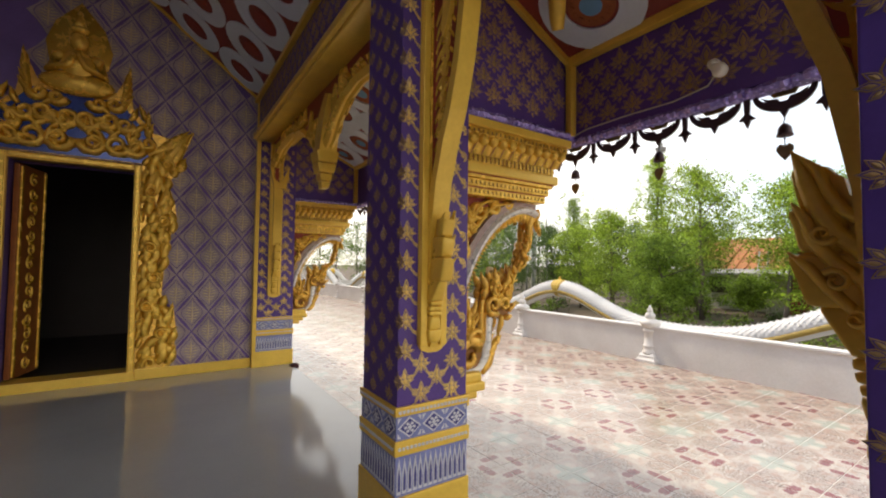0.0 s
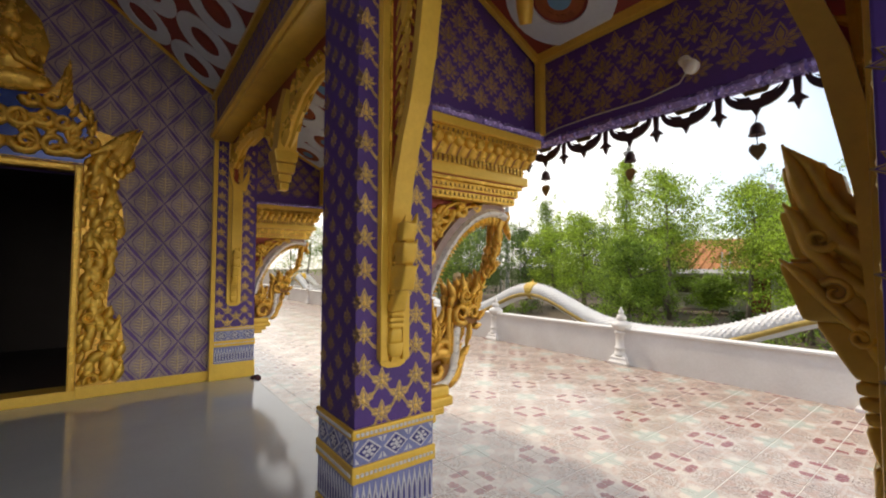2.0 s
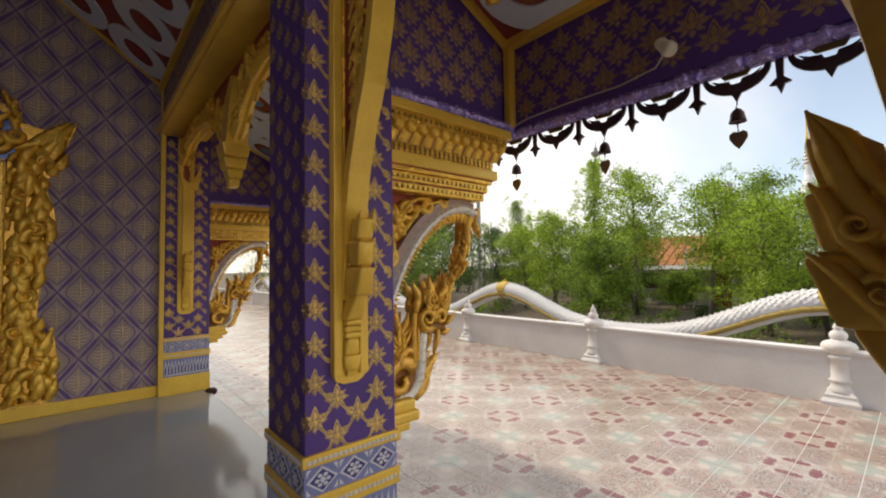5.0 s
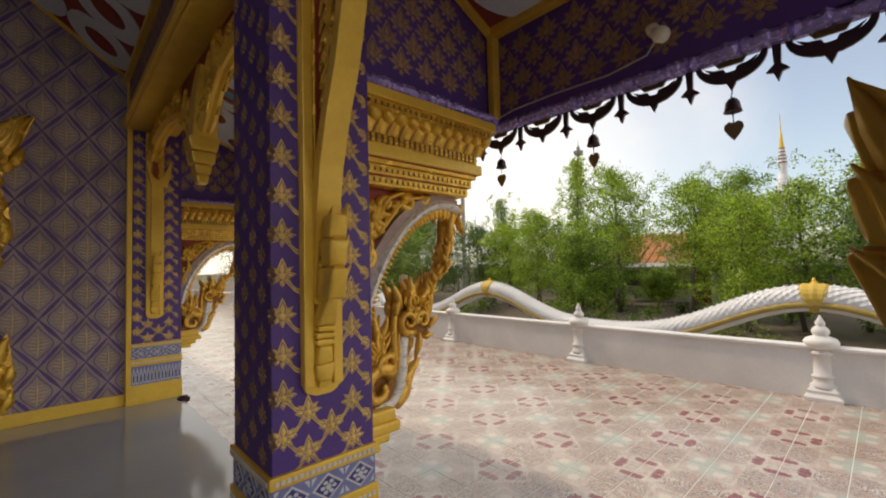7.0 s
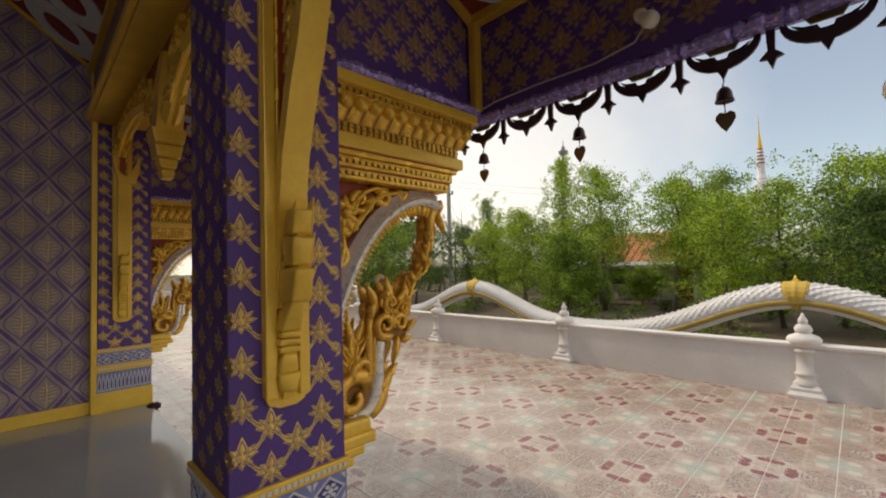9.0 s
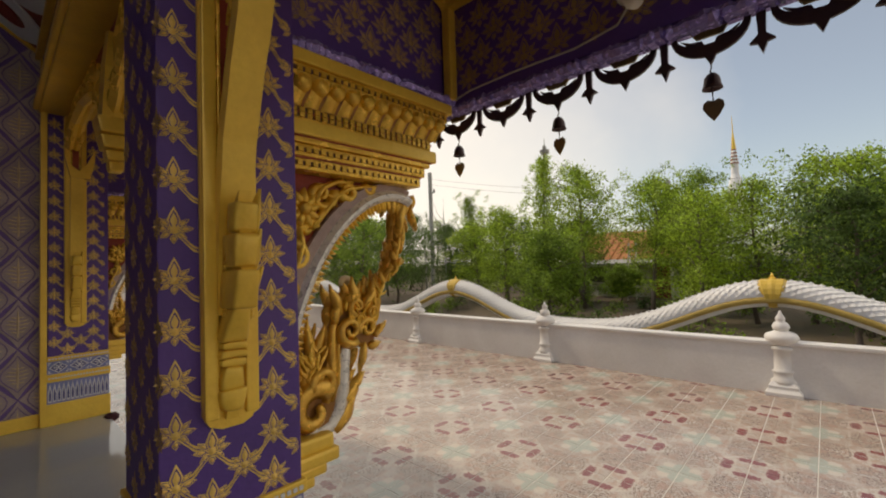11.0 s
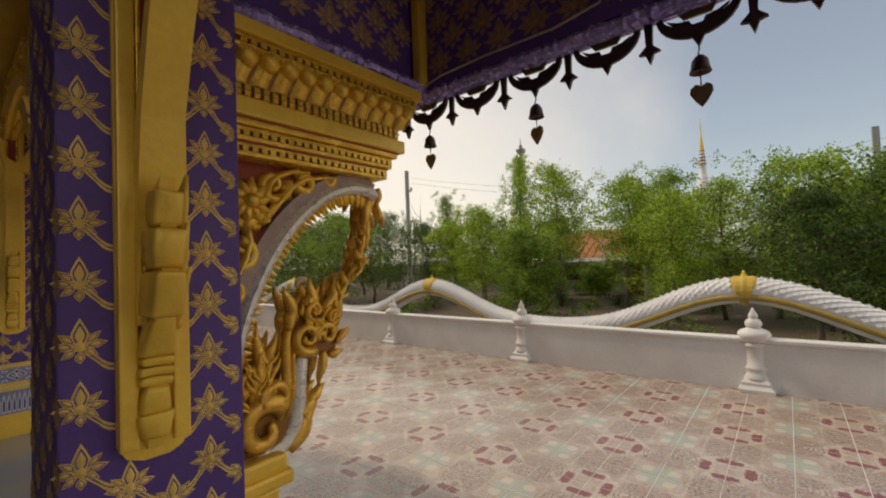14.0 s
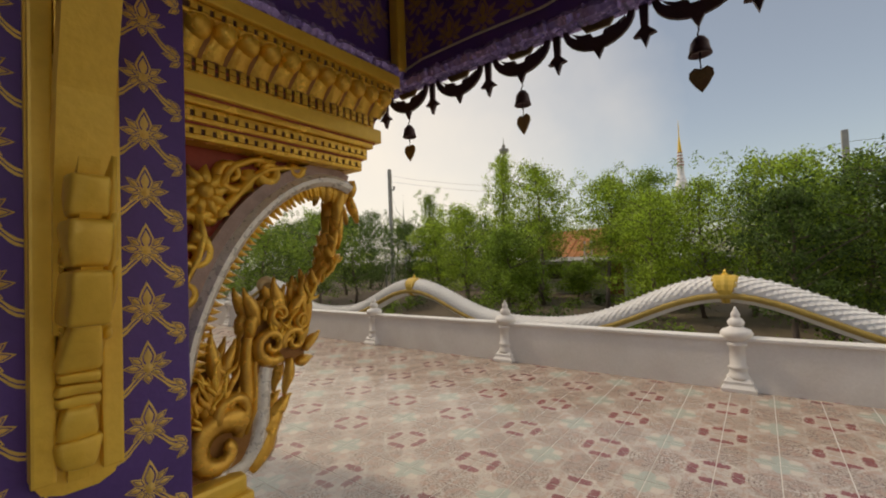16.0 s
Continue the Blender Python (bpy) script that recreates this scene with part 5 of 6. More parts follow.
def dart():
    th = thing("fringe_dart", "dark bronze dart ornament hanging between crescents", "fringe", group="eave fringe")
    part("stem", prism(bmesh.new(), [(-0.012, 0.0), (0.012, 0.0), (0.009, -0.07), (-0.009, -0.07)][::-1], -0.006, 0.006, fr_put), DARKMETAL, th)
    part("tip", prism(bmesh.new(), [(-0.009, -0.065), (-0.030, -0.086), (-0.012, -0.09), (0.0, -0.122), (0.012, -0.09), (0.030, -0.086), (0.009, -0.065)], -0.008, 0.008, fr_put), DARKMETAL, th)
    return th


def bell():
    th = thing("temple_bell", "small bronze bell with heart-shaped clapper leaf", "bell", group="eave bells")
    part("hook", tube(bmesh.new(), [(0, 0, 0.0), (0.004, 0, -0.012), (0, 0.004, -0.024), (0, 0, -0.034)], 0.0025, 6), DARKMETAL, th)
    part("bell_body", lathe(bmesh.new(), [(0.004, -0.030), (0.014, -0.036), (0.024, -0.05), (0.028, -0.075), (0.032, -0.088), (0.026, -0.088), (0.02, -0.08)], 14), DARKMETAL, th, smooth=True)
    part("chain", tube(bmesh.new(), [(0, 0, -0.075), (0.002, 0.001, -0.1), (0, 0, -0.128)], 0.003, 6), DARKMETAL, th)
    h = [(0.0, -0.200), (0.018, -0.178), (0.032, -0.153), (0.030, -0.135), (0.016, -0.124), (0.0, -0.131), (-0.016, -0.124), (-0.030, -0.135), (-0.032, -0.153), (-0.018, -0.178)]
    part("heart_leaf", prism(bmesh.new(), h, -0.002, 0.002, lambda u, w, n: (n, u, w)), BRONZE, th, "brass heart-shaped leaf")
    return th


lun, dar, bel = lunette(), dart(), bell()
FRINGE_Y = 2.572
lun.matrix_basis, dar.matrix_basis, bel.matrix_basis = pose(FX, FRINGE_Y, 1.95), pose(FX, FRINGE_Y - 0.1265, 1.95), pose(FX, FRINGE_Y, 1.842) @ Matrix.Scale(0.88, 4)
for k in range(-13, 12):
    if k:
        copy_thing(lun, pose(FX, FRINGE_Y - 0.253 * k, 1.95))
        copy_thing(dar, pose(FX, FRINGE_Y - 0.1265 - 0.253 * k, 1.95))
        if k % 2 == 0 and k > -8:
            copy_thing(bel, pose(FX, FRINGE_Y - 0.253 * k, 1.842, 0, 0, 14 * math.sin(k * 2.3)))
structure("fringe_rail", one_box(FX - 0.012, FX + 0.012, -0.4, 6.0, 1.948, 1.978), LILAC, "lilac batten that holds the eave fringe", "trim")

# ---- lamp and cable on the eave board ----
lamp = thing("bulb_holder_lamp", "unlit white globe bulb in a plastic holder on the eave board", "lamp", (EAVE_X, 1.755, 2.085))
part("rose", tube(bmesh.new(), [(-0.001, 0.02, 0.03), (-0.02, 0.018, 0.028)], 0.024, 14), BULB, lamp)
part("holder", tube(bmesh.new(), [(-0.018, 0.02, 0.03), (-0.04, 0.016, 0.022), (-0.062, 0.0, 0.002)], [0.018, 0.019, 0.016], 14), BULB, lamp, smooth=True)
part("bulb", tube(bmesh.new(), [(-0.055, 0.004, 0.006), (-0.062, -0.008, -0.010), (-0.072, -0.024, -0.026), (-0.080, -0.038, -0.040), (-0.085, -0.046, -0.047)], [0.013, 0.020, 0.029, 0.026, 0.008], 14), BULB, lamp, "opal white bulb", smooth=True)
cable = thing("lamp_cable", "thin pale cable sagging along the eave board", "cable")
part("run", tube(bmesh.new(), [(EAVE_X - 0.010, 2.54, 1.985), (EAVE_X - 0.014, 2.42, 2.005), (EAVE_X - 0.012, 2.2, 2.012), (EAVE_X - 0.012, 1.95, 2.008), (EAVE_X - 0.012, 1.80, 2.03), (EAVE_X - 0.012, 1.765, 2.075)], 0.004, 6), WIRE, cable, smooth=True)
part("drop", tube(bmesh.new(), [(EAVE_X - 0.012, 2.54, 1.985), (EAVE_X - 0.02, 2.548, 1.95), (EAVE_X + 0.01, 2.552, 1.93)], 0.004, 6), WIRE, cable, smooth=True)


# ---- doorway ----
def doorway():
    d = thing("door_surround", "gilded carved temple door surround with flame pediment", "door surround", kind="structure")
    y = WALL_Y

    def put(u, w, n):
        return (u, y - n, w)
    mat("blue_glass_inlay", (0.03, 0.07, 0.32), 0.15, 0.2, 0.2, 30, 90, 0)
    for a, b, z0, z1 in ((DX1, DX1 + 0.055, FLOOR + 0.085, DZ1 + 0.055), (DX0 - 0.055, DX0, FLOOR + 0.085, DZ1 + 0.055), (DX0, DX1, DZ1, DZ1 + 0.055)):
        part("frame", one_box(a, b, y - 0.05, y + 0.1, z0, z1, bevel=0.008), YELLOW, d)
        c = 0.012
        part("frame_fillet", one_box(a + c, b - c, y - 0.062, y - 0.045, z0 + c, z1 - c, bevel=0.004), GOLD, d)
    for s in (1, -1):
        def px(u, s=s):
            return 0.5 + s * (u - 0.5)

        def pm(u, w, n, px=px):
            return (px(u), y - n, w)
        o = [(0.982, 0.21), (1.26, 0.21), (1.295, 0.32), (1.30, 0.60), (1.27, 0.84), (1.225, 0.76), (1.175, 0.92), (1.185, 1.12), (1.215, 1.43), (1.275, 1.63), (1.26, 1.79), (1.20, 1.99), (1.27, 2.16), (1.40, 2.54), (1.22, 2.44), (1.06, 2.47), (0.90, 2.66), (0.86, 3.02), (0.77, 2.80), (0.5, 2.72), (0.5, 2.16), (0.982, 2.16)]
        part("carved_ground", prism(bmesh.new(), o if s > 0 else o[::-1], 0.004, 0.022, pm), GOLD_AGED, d)
        ped = [(0.5, 2.165), (1.05, 2.165), (1.06, 2.42), (0.89, 2.60), (0.80, 2.72), (0.5, 2.70)]
        part("blue_ground", prism(bmesh.new(), ped if s > 0 else ped[::-1], 0.022, 0.027, pm), bpy.data.materials["blue_glass_inlay"], d, "deep blue glass ground between the scrolls")
        random.seed(9)
        edge = [(0.21, 1.27), (0.32, 1.295), (0.405, 1.306), (0.607, 1.309), (0.80, 1.27), (0.92, 1.172), (1.12, 1.193), (1.425, 1.224), (1.635, 1.286), (1.79, 1.274), (1.99, 1.206), (2.16, 1.304), (2.40, 1.36)]

        def edge_at(w):
            for (w0, e0), (w1, e1) in zip(edge, edge[1:]):
                if w <= w1:
                    return e0 + (e1 - e0) * (w - w0) / (w1 - w0)
            return edge[-1][1]
        for i in range(22):
            w = 0.25 + 0.09 * i
            e = edge_at(w + 0.09)
            for f, a, ln, wd, cv, lift in ((0.95, 72, 0.17, 0.090, 55, 0.024), (0.62, 58, 0.22, 0.110, 60, 0.036), (0.30, 100, 0.20, 0.100, -60, 0.038), (0.06, 84, 0.15, 0.06, -40, 0.030)):
                u = 0.985 + (e - 0.985 - 0.045) * f
                bm = bmesh.new()
                flame(bm, u + random.uniform(-0.01, 0.01), w + random.uniform(-0.02, 0.02), a + random.uniform(-24, 24), ln * random.uniform(0.75, 1.15), wd, cv * random.uniform(0.6, 1.5), 0.034, pm, lift)
                part("leaf", bm, GOLD, d, smooth=True)
            if i % 3 == 0:
                bm = bmesh.new()
                curl(bm, 0.985 + (e - 0.985) * (0.35 + 0.25 * (i % 2)), w + 0.03, 0.055, random.uniform(0, 360), 1.25 if i % 2 else -1.25, 0.046, 0.062, pm, 0.052)
                part("scroll", bm, GOLD, d, smooth=True)
        for u, w, a, ln, wd in ((1.14, 2.20, 48, 0.42, 0.12), (1.20, 2.16, 60, 0.36, 0.10), (1.10, 2.30, 38, 0.36, 0.09), (1.24, 2.28, 62, 0.26, 0.08)):
            bm = bmesh.new()
            flame(bm, u, w, a, ln, wd, 14, 0.034, pm, 0.03)
            part("wing_leaf", bm, GOLD, d, smooth=True)
        for i in range(9):
            bm = bmesh.new()
            flame(bm, 1.02 + 0.03 * i, 2.25 + 0.012 * i, 25 + 5 * i, 0.22 - 0.008 * i, 0.055, 35, 0.03, pm, 0.035)
            part("wing_flame", bm, GOLD, d, smooth=True)
        for cu, cw, r, st, tn in ((0.62, 2.30, 0.10, 180, 1.4), (0.79, 2.31, 0.10, 0, -1.4), (0.93, 2.30, 0.085, 180, 1.4), (0.57, 2.50, 0.09, 0, -1.4), (0.72, 2.52, 0.085, 180, 1.4), (0.84, 2.50, 0.07, 0, -1.3), (1.02, 2.36, 0.06, 180, 1.3), (0.64, 2.66, 0.06, 180, 1.2), (0.76, 2.68, 0.055, 0, -1.2)):
            bm = bmesh.new()
            curl(bm, cu, cw, r, st, tn, 0.080, 0.065, pm, 0.028)
            part("scroll", bm, GOLD, d, smooth=True)
        for i in range(34):
            bm = bmesh.new()
            flame(bm, 0.53 + 0.5 * random.random(), 2.2 + 0.4 * random.random(), random.choice((40, 80, 120)), 0.15, 0.055, random.choice((-60, 60)), 0.045, pm, 0.036)
            part("leaf", bm, GOLD, d, smooth=True)
        for i in range(5):
            bm = bmesh.new()
            flame(bm, 0.80 + 0.012 * i, 2.62 + 0.06 * i, 78 + 6 * i, 0.2, 0.05, -40, 0.03, pm, 0.03)
            part("finial_flame", bm, GOLD, d)
    for i in range(9):
        bm = bmesh.new()
        u = 0.1 + 0.1 * i
        prism(bm, [(u - 0.03, 2.17), (u + 0.03, 2.17), (u + 0.018, 2.23), (u - 0.018, 2.23)], 0.032, 0.038, put)
        part("blue_inlay", bm, bpy.data.materials["blue_glass_inlay"], d, "deep blue glass inlay")
    fig = bmesh.new()
    aura = [(-0.2, 2.98), (-0.23, 3.15), (-0.17, 3.34), (0.0, 3.55), (0.17, 3.34), (0.23, 3.15), (0.2, 2.98)]
    prism(fig, [(0.5 + u, w) for u, w in aura][::-1], 0.004, 0.03, put)
    for u, w, n, r, sx, sy, sz in ((0.5, 2.80, 0.07, 0.1, 2.6, 0.7, 1.0), (0.5, 2.96, 0.08, 0.1, 1.25, 0.7, 1.4), (0.5, 3.17, 0.09, 0.072, 1, 0.9, 1.2), (0.5, 3.28, 0.08, 0.055, 1.2, 1, 0.7), (0.37, 3.02, 0.08, 0.05, 1, 0.9, 1), (0.63, 3.02, 0.08, 0.05, 1, 0.9, 1)):
        bmesh.ops.create_uvsphere(fig, u_segments=12, v_segments=8, radius=r, matrix=Matrix.Translation(put(u, w, n)) @ Matrix.Diagonal((sx, sy, sz, 1)))
    for s in (-1, 1):
        tube(fig, [put(0.5 + s * 0.14, 3.03, 0.08), put(0.5 + s * 0.19, 2.88, 0.10), put(0.5 + s * 0.06, 2.93, 0.15), put(0.5, 3.04, 0.16)], [0.04, 0.035, 0.03, 0.02], 8)
    tube(fig, [put(0.5, 3.29, 0.08), put(0.5, 3.36, 0.075), put(0.5, 3.50, 0.06)], [0.05, 0.035, 0.006], 10)
    ob = shape_object("deity_relief", fig, GOLD, True)
    tagged(ob, "gilded seated relief figure above the doorway", "statue")
    leaf = thing("door_leaf", "carved red and gold door leaf standing open inwards", "door", (DX0 + 0.012, WALL_Y + 0.11, 0))
    part("panel", one_box(0.0, 0.04, 0.0, 0.42, 0.215, 2.07, bevel=0.006), DOORRED, leaf)
    for i in range(14):
        bm = bmesh.new()
        curl(bm, 0.21, 0.33 + 0.125 * i, 0.06, 60 * i, 1.3 if i % 2 else -1.3, 0.035, 0.012, lambda u, w, n: (0.04 + n, u, w), 0.002)
        part("carved_scroll", bm, GOLD, leaf)
    for a in (0.02, 0.38):
        part("stile", one_box(0.036, 0.052, a, a + 0.03, 0.23, 2.05, bevel=0.004), GOLD, leaf)
    leaf.rotation_euler = (0, 0, radians(-14))


doorway()

# diamond relief tiles on the wall
def diamond_mesh():
    bm = bmesh.new()

    def put(u, w, n):
        return (u, -n, w)
    corner = [(-0.143, 0), (0, -0.187), (0.143, 0), (0, 0.187)]
    o = []
    for j in range(4):
        p, q = corner[j], corner[(j + 1) % 4]
        o.append(p)
        for f, k in ((0.25, 0.935), (0.5, 0.905), (0.75, 0.935)):
            o.append(((p[0] * (1 - f) + q[0] * f) * k, (p[1] * (1 - f) + q[1] * f) * k))
    rings = [[bm.verts.new(put(u * k, w * k, n)) for u, w in o] for k, n in ((0.985, 0.0005), (0.955, 0.009), (0.60, 0.007), (0.10, 0.007))]
    for p, q in zip(rings, rings[1:]):
        for j in range(16):
            bm.faces.new((p[j], p[(j + 1) % 16], q[(j + 1) % 16], q[j]))
    bm.faces.new(rings[-1])
    plain = len(bm.faces)
    bud = [(0.0, 0.142), (0.018, 0.108), (0.046, 0.072), (0.078, 0.038), (0.092, 0.0), (0.082, -0.034), (0.052, -0.072), (0.020, -0.104), (0.0, -0.128)]
    bud = bud + [(-u, w) for u, w in bud[-2::-1]]
    ribbon(bm, bud, [0.006] + [0.008] * 7 + [0.009] + [0.008] * 7 + [0.006], 0.004, put, 0.0085)
    outline = len(bm.faces)
    leaves = [(0, -0.10, 90, 0.225, 0.016)]
    for w, ln in ((0.045, 0.034), (0.018, 0.056), (-0.010, 0.066), (-0.038, 0.052), (-0.064, 0.034)):
        leaves += [(0.006, w, 12, ln, 0.013), (-0.006, w, 168, ln, 0.013)]
    for u0, w0, ang, ln, wd in leaves:
        t = radians(ang)
        co, si = math.cos(t), math.sin(t)
        v = [bm.verts.new(put(u0 + co * r - si * q, w0 + si * r + co * q, 0.0072)) for r, q in ((0, -wd / 3), (ln * 0.6, -wd / 2), (ln, 0), (ln * 0.6, wd / 2), (0, wd / 3))]
        m = bm.verts.new(put(u0 + co * ln * 0.5, w0 + si * ln * 0.5, 0.014))
        for j in range(5):
            bm.faces.new((v[j], v[(j + 1) % 5], m))
    me = bpy.data.meshes.new("diamond")
    bm.normal_update()
    bm.to_mesh(me)
    bm.free()
    for m in (DIAMOND, mat("faded_purple_outline", (0.22, 0.15, 0.30), 0.6, 0, 0.3, 9, 80, 0.003), MOTIF):
        me.materials.append(m)
    for p in me.polygons:
        p.material_index = 0 if p.index < plain else 1 if p.index < outline else 2
    return me


DIA = diamond_mesh()
for i in range(-8, 8):
    for j in range(-6, 20):
        x = 1.435 + 0.145 * i
        z = 1.108 + 0.19 * j
        if (i + j) % 2 or not -0.6 < x < 2.05 or z < 0.1 or z > 3.03 + 0.75 * (2.0 - x) + 0.04:
            continue
        if (abs(x - 0.5) < 0.55 and z < 2.35):
            continue
        ob = new("diamond", DIA)
        ob.parent = wall
        ob.location = (x, WALL_Y, z)

# a rag left at the step's corner
bm = bmesh.new()
bmesh.ops.create_icosphere(bm, subdivisions=3, radius=0.05)
for v in bm.verts:
    v.co *= 1 + 0.35 * noise.noise(v.co * 40)
    v.co.z = max(-0.02, v.co.z * 0.75)
    v.co.y *= 1.3
rag = tagged(shape_object("rag", bm, CLOTH, True), "crumpled dark red rag on the floor edge", "cloth")
rag.location = (2.40, 5.66, 0.115)


# ---- trees ----
def tree(x, y, top, radius, leafmat, seed, leaves=10000, label="young leafy tree with slim trunk on bare earth", clear=0.26, shape="round"):
    random.seed(seed)
    rng = np.random.default_rng(seed)
    g = -0.98
    tr = thing("tree", label, "tree", (x, y, g), group="trees beyond the parapet")
    h = top - g
    trunk_pts = [(0, 0, 0)]
    for i in range(1, 8):
        f = i / 7
        trunk_pts.append((trunk_pts[-1][0] + random.uniform(-0.12, 0.12), trunk_pts[-1][1] + random.uniform(-0.12, 0.12), h * 0.95 * f))
    part("trunk", tube(bmesh.new(), trunk_pts, [0.09 * h / 6 * (1 - 0.85 * i / 7) + 0.012 for i in range(8)], 7), BARK, tr, smooth=True)
    low = clear * h
    n = 58
    f = (np.arange(n) + 0.5) / n
    z0 = low + (h * 0.93 - low) * f
    if shape == "cone":
        prof = (1.05 - f) ** 0.8
    else:
        prof = np.sin(np.pi * np.minimum(1, 0.16 + 0.84 * f) ** 0.9) ** 0.6
    reach = np.maximum(0.12, radius * prof * rng.uniform(0.45, 1.2, n))
    turn = np.arange(n) * 2.4 + rng.uniform(-0.5, 0.5, n)
    rise = rng.uniform(0.15, 0.75, n) if shape != "cone" else rng.uniform(-0.05, 0.3, n)
    core = np.array(trunk_pts)
    start = np.stack([np.interp(z0, core[:, 2], core[:, 0]), np.interp(z0, core[:, 2], core[:, 1]), z0], 1)
    out = np.stack([np.cos(turn), np.sin(turn), rise], 1)
    for k in range(0, n, 4):
        a, b = Vector(start[k]), Vector(start[k] + out[k] * reach[k] * 0.9)
        part("limb", tube(bmesh.new(), [a, a.lerp(b, 0.5) + Vector((0, 0, 0.05)), b], [0.026, 0.016, 0.005], 5), BARK, tr)
    idx = rng.integers(0, n, leaves)
    t = rng.random(leaves) ** 0.6
    p = start[idx] + out[idx] * (reach[idx] * t)[:, None]
    p[:, 2] -= 0.35 * reach[idx] * t * t
    fuzz = (0.05 + 0.10 * radius * (1 - 0.55 * t))[:, None]
    p += rng.normal(0, 1, (leaves, 3)) * fuzz * np.array([1, 1, 0.8])
    # loose sprays that stand out of the crown
    m = leaves // 12
    tips = np.stack([np.cos(np.arange(16) * 2.4) * radius * 0.7, np.sin(np.arange(16) * 2.4) * radius * 0.7, rng.uniform(0.66, 1.0, 16) * h], 1) * rng.uniform(0.75, 1.05, (16, 1)) ** np.array([1, 1, 0.2])
    q = rng.integers(0, 16, m)
    p[:m] = tips[q] + rng.normal(0, 1, (m, 3)) * np.array([0.10, 0.10, 0.05]) + (rng.random(m)[:, None] - 0.3) * np.stack([np.cos(q * 1.7) * 0.25, np.sin(q * 1.7) * 0.25, 0.45 + 0 * q], 1)
    p[:, 2] = np.maximum(p[:, 2], low * 0.7 + 0.3 * rng.random(leaves))
    size = rng.uniform(0.026, 0.066, leaves)[:, None]
    d = rng.normal(0, 1, (leaves, 3))
    d /= np.linalg.norm(d, axis=1)[:, None]
    e = np.cross(d, rng.normal(0, 1, (leaves, 3)))
    e /= np.linalg.norm(e, axis=1)[:, None]
    v = np.stack([p - d * size, p + e * size * 0.45, p + d * size, p - e * size * 0.45], 1).reshape(-1, 3)
    me = bpy.data.meshes.new("crown")
    me.from_pydata(v.tolist(), [], np.arange(4 * leaves).reshape(-1, 4).tolist())
    me.materials.append(leafmat)
    crown = new("crown", me)
    crown.parent = tr
    return tr


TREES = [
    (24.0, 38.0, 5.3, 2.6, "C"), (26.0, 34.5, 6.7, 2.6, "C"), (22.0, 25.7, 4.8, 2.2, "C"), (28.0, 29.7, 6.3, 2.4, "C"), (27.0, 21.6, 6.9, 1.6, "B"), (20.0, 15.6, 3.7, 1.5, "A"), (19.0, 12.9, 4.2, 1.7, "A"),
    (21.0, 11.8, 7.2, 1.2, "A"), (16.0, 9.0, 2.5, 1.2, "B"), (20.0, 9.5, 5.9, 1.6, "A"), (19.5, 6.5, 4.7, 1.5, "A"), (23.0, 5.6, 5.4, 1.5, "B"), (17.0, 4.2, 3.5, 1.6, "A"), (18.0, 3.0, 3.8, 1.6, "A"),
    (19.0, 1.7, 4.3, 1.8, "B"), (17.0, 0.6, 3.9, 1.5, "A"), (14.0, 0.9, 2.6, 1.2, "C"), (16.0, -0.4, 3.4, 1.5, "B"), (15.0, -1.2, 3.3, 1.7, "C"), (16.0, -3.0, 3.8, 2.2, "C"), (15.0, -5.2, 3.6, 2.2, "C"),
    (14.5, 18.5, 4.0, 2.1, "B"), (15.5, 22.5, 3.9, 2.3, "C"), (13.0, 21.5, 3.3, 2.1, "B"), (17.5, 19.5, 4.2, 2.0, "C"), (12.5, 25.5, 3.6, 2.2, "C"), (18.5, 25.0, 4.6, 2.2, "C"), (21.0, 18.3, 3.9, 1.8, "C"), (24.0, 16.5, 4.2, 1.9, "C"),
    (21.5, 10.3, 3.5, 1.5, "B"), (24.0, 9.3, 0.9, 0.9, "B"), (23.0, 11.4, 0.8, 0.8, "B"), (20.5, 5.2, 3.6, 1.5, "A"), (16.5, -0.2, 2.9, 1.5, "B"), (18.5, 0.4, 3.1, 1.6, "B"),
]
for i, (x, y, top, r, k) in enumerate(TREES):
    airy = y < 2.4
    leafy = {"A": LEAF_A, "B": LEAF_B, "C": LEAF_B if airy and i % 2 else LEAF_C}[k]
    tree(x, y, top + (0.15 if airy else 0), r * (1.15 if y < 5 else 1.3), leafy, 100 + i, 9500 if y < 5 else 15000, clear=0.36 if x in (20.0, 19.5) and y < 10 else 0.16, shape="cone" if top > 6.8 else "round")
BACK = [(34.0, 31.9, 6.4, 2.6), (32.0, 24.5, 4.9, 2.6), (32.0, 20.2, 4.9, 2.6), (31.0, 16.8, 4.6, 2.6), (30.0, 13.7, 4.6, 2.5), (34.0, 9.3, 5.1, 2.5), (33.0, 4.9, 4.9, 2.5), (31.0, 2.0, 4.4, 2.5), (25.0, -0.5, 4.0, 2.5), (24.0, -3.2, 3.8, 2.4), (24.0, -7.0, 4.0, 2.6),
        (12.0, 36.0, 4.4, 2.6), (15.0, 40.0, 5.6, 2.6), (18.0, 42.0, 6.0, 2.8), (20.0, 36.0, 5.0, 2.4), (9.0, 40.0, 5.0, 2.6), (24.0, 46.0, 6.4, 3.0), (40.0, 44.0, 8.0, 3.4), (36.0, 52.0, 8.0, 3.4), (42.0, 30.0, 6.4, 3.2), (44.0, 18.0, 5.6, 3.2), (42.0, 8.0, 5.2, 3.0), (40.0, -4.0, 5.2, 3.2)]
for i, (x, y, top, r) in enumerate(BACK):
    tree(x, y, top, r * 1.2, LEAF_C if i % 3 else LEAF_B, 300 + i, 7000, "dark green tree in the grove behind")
random.seed(77)
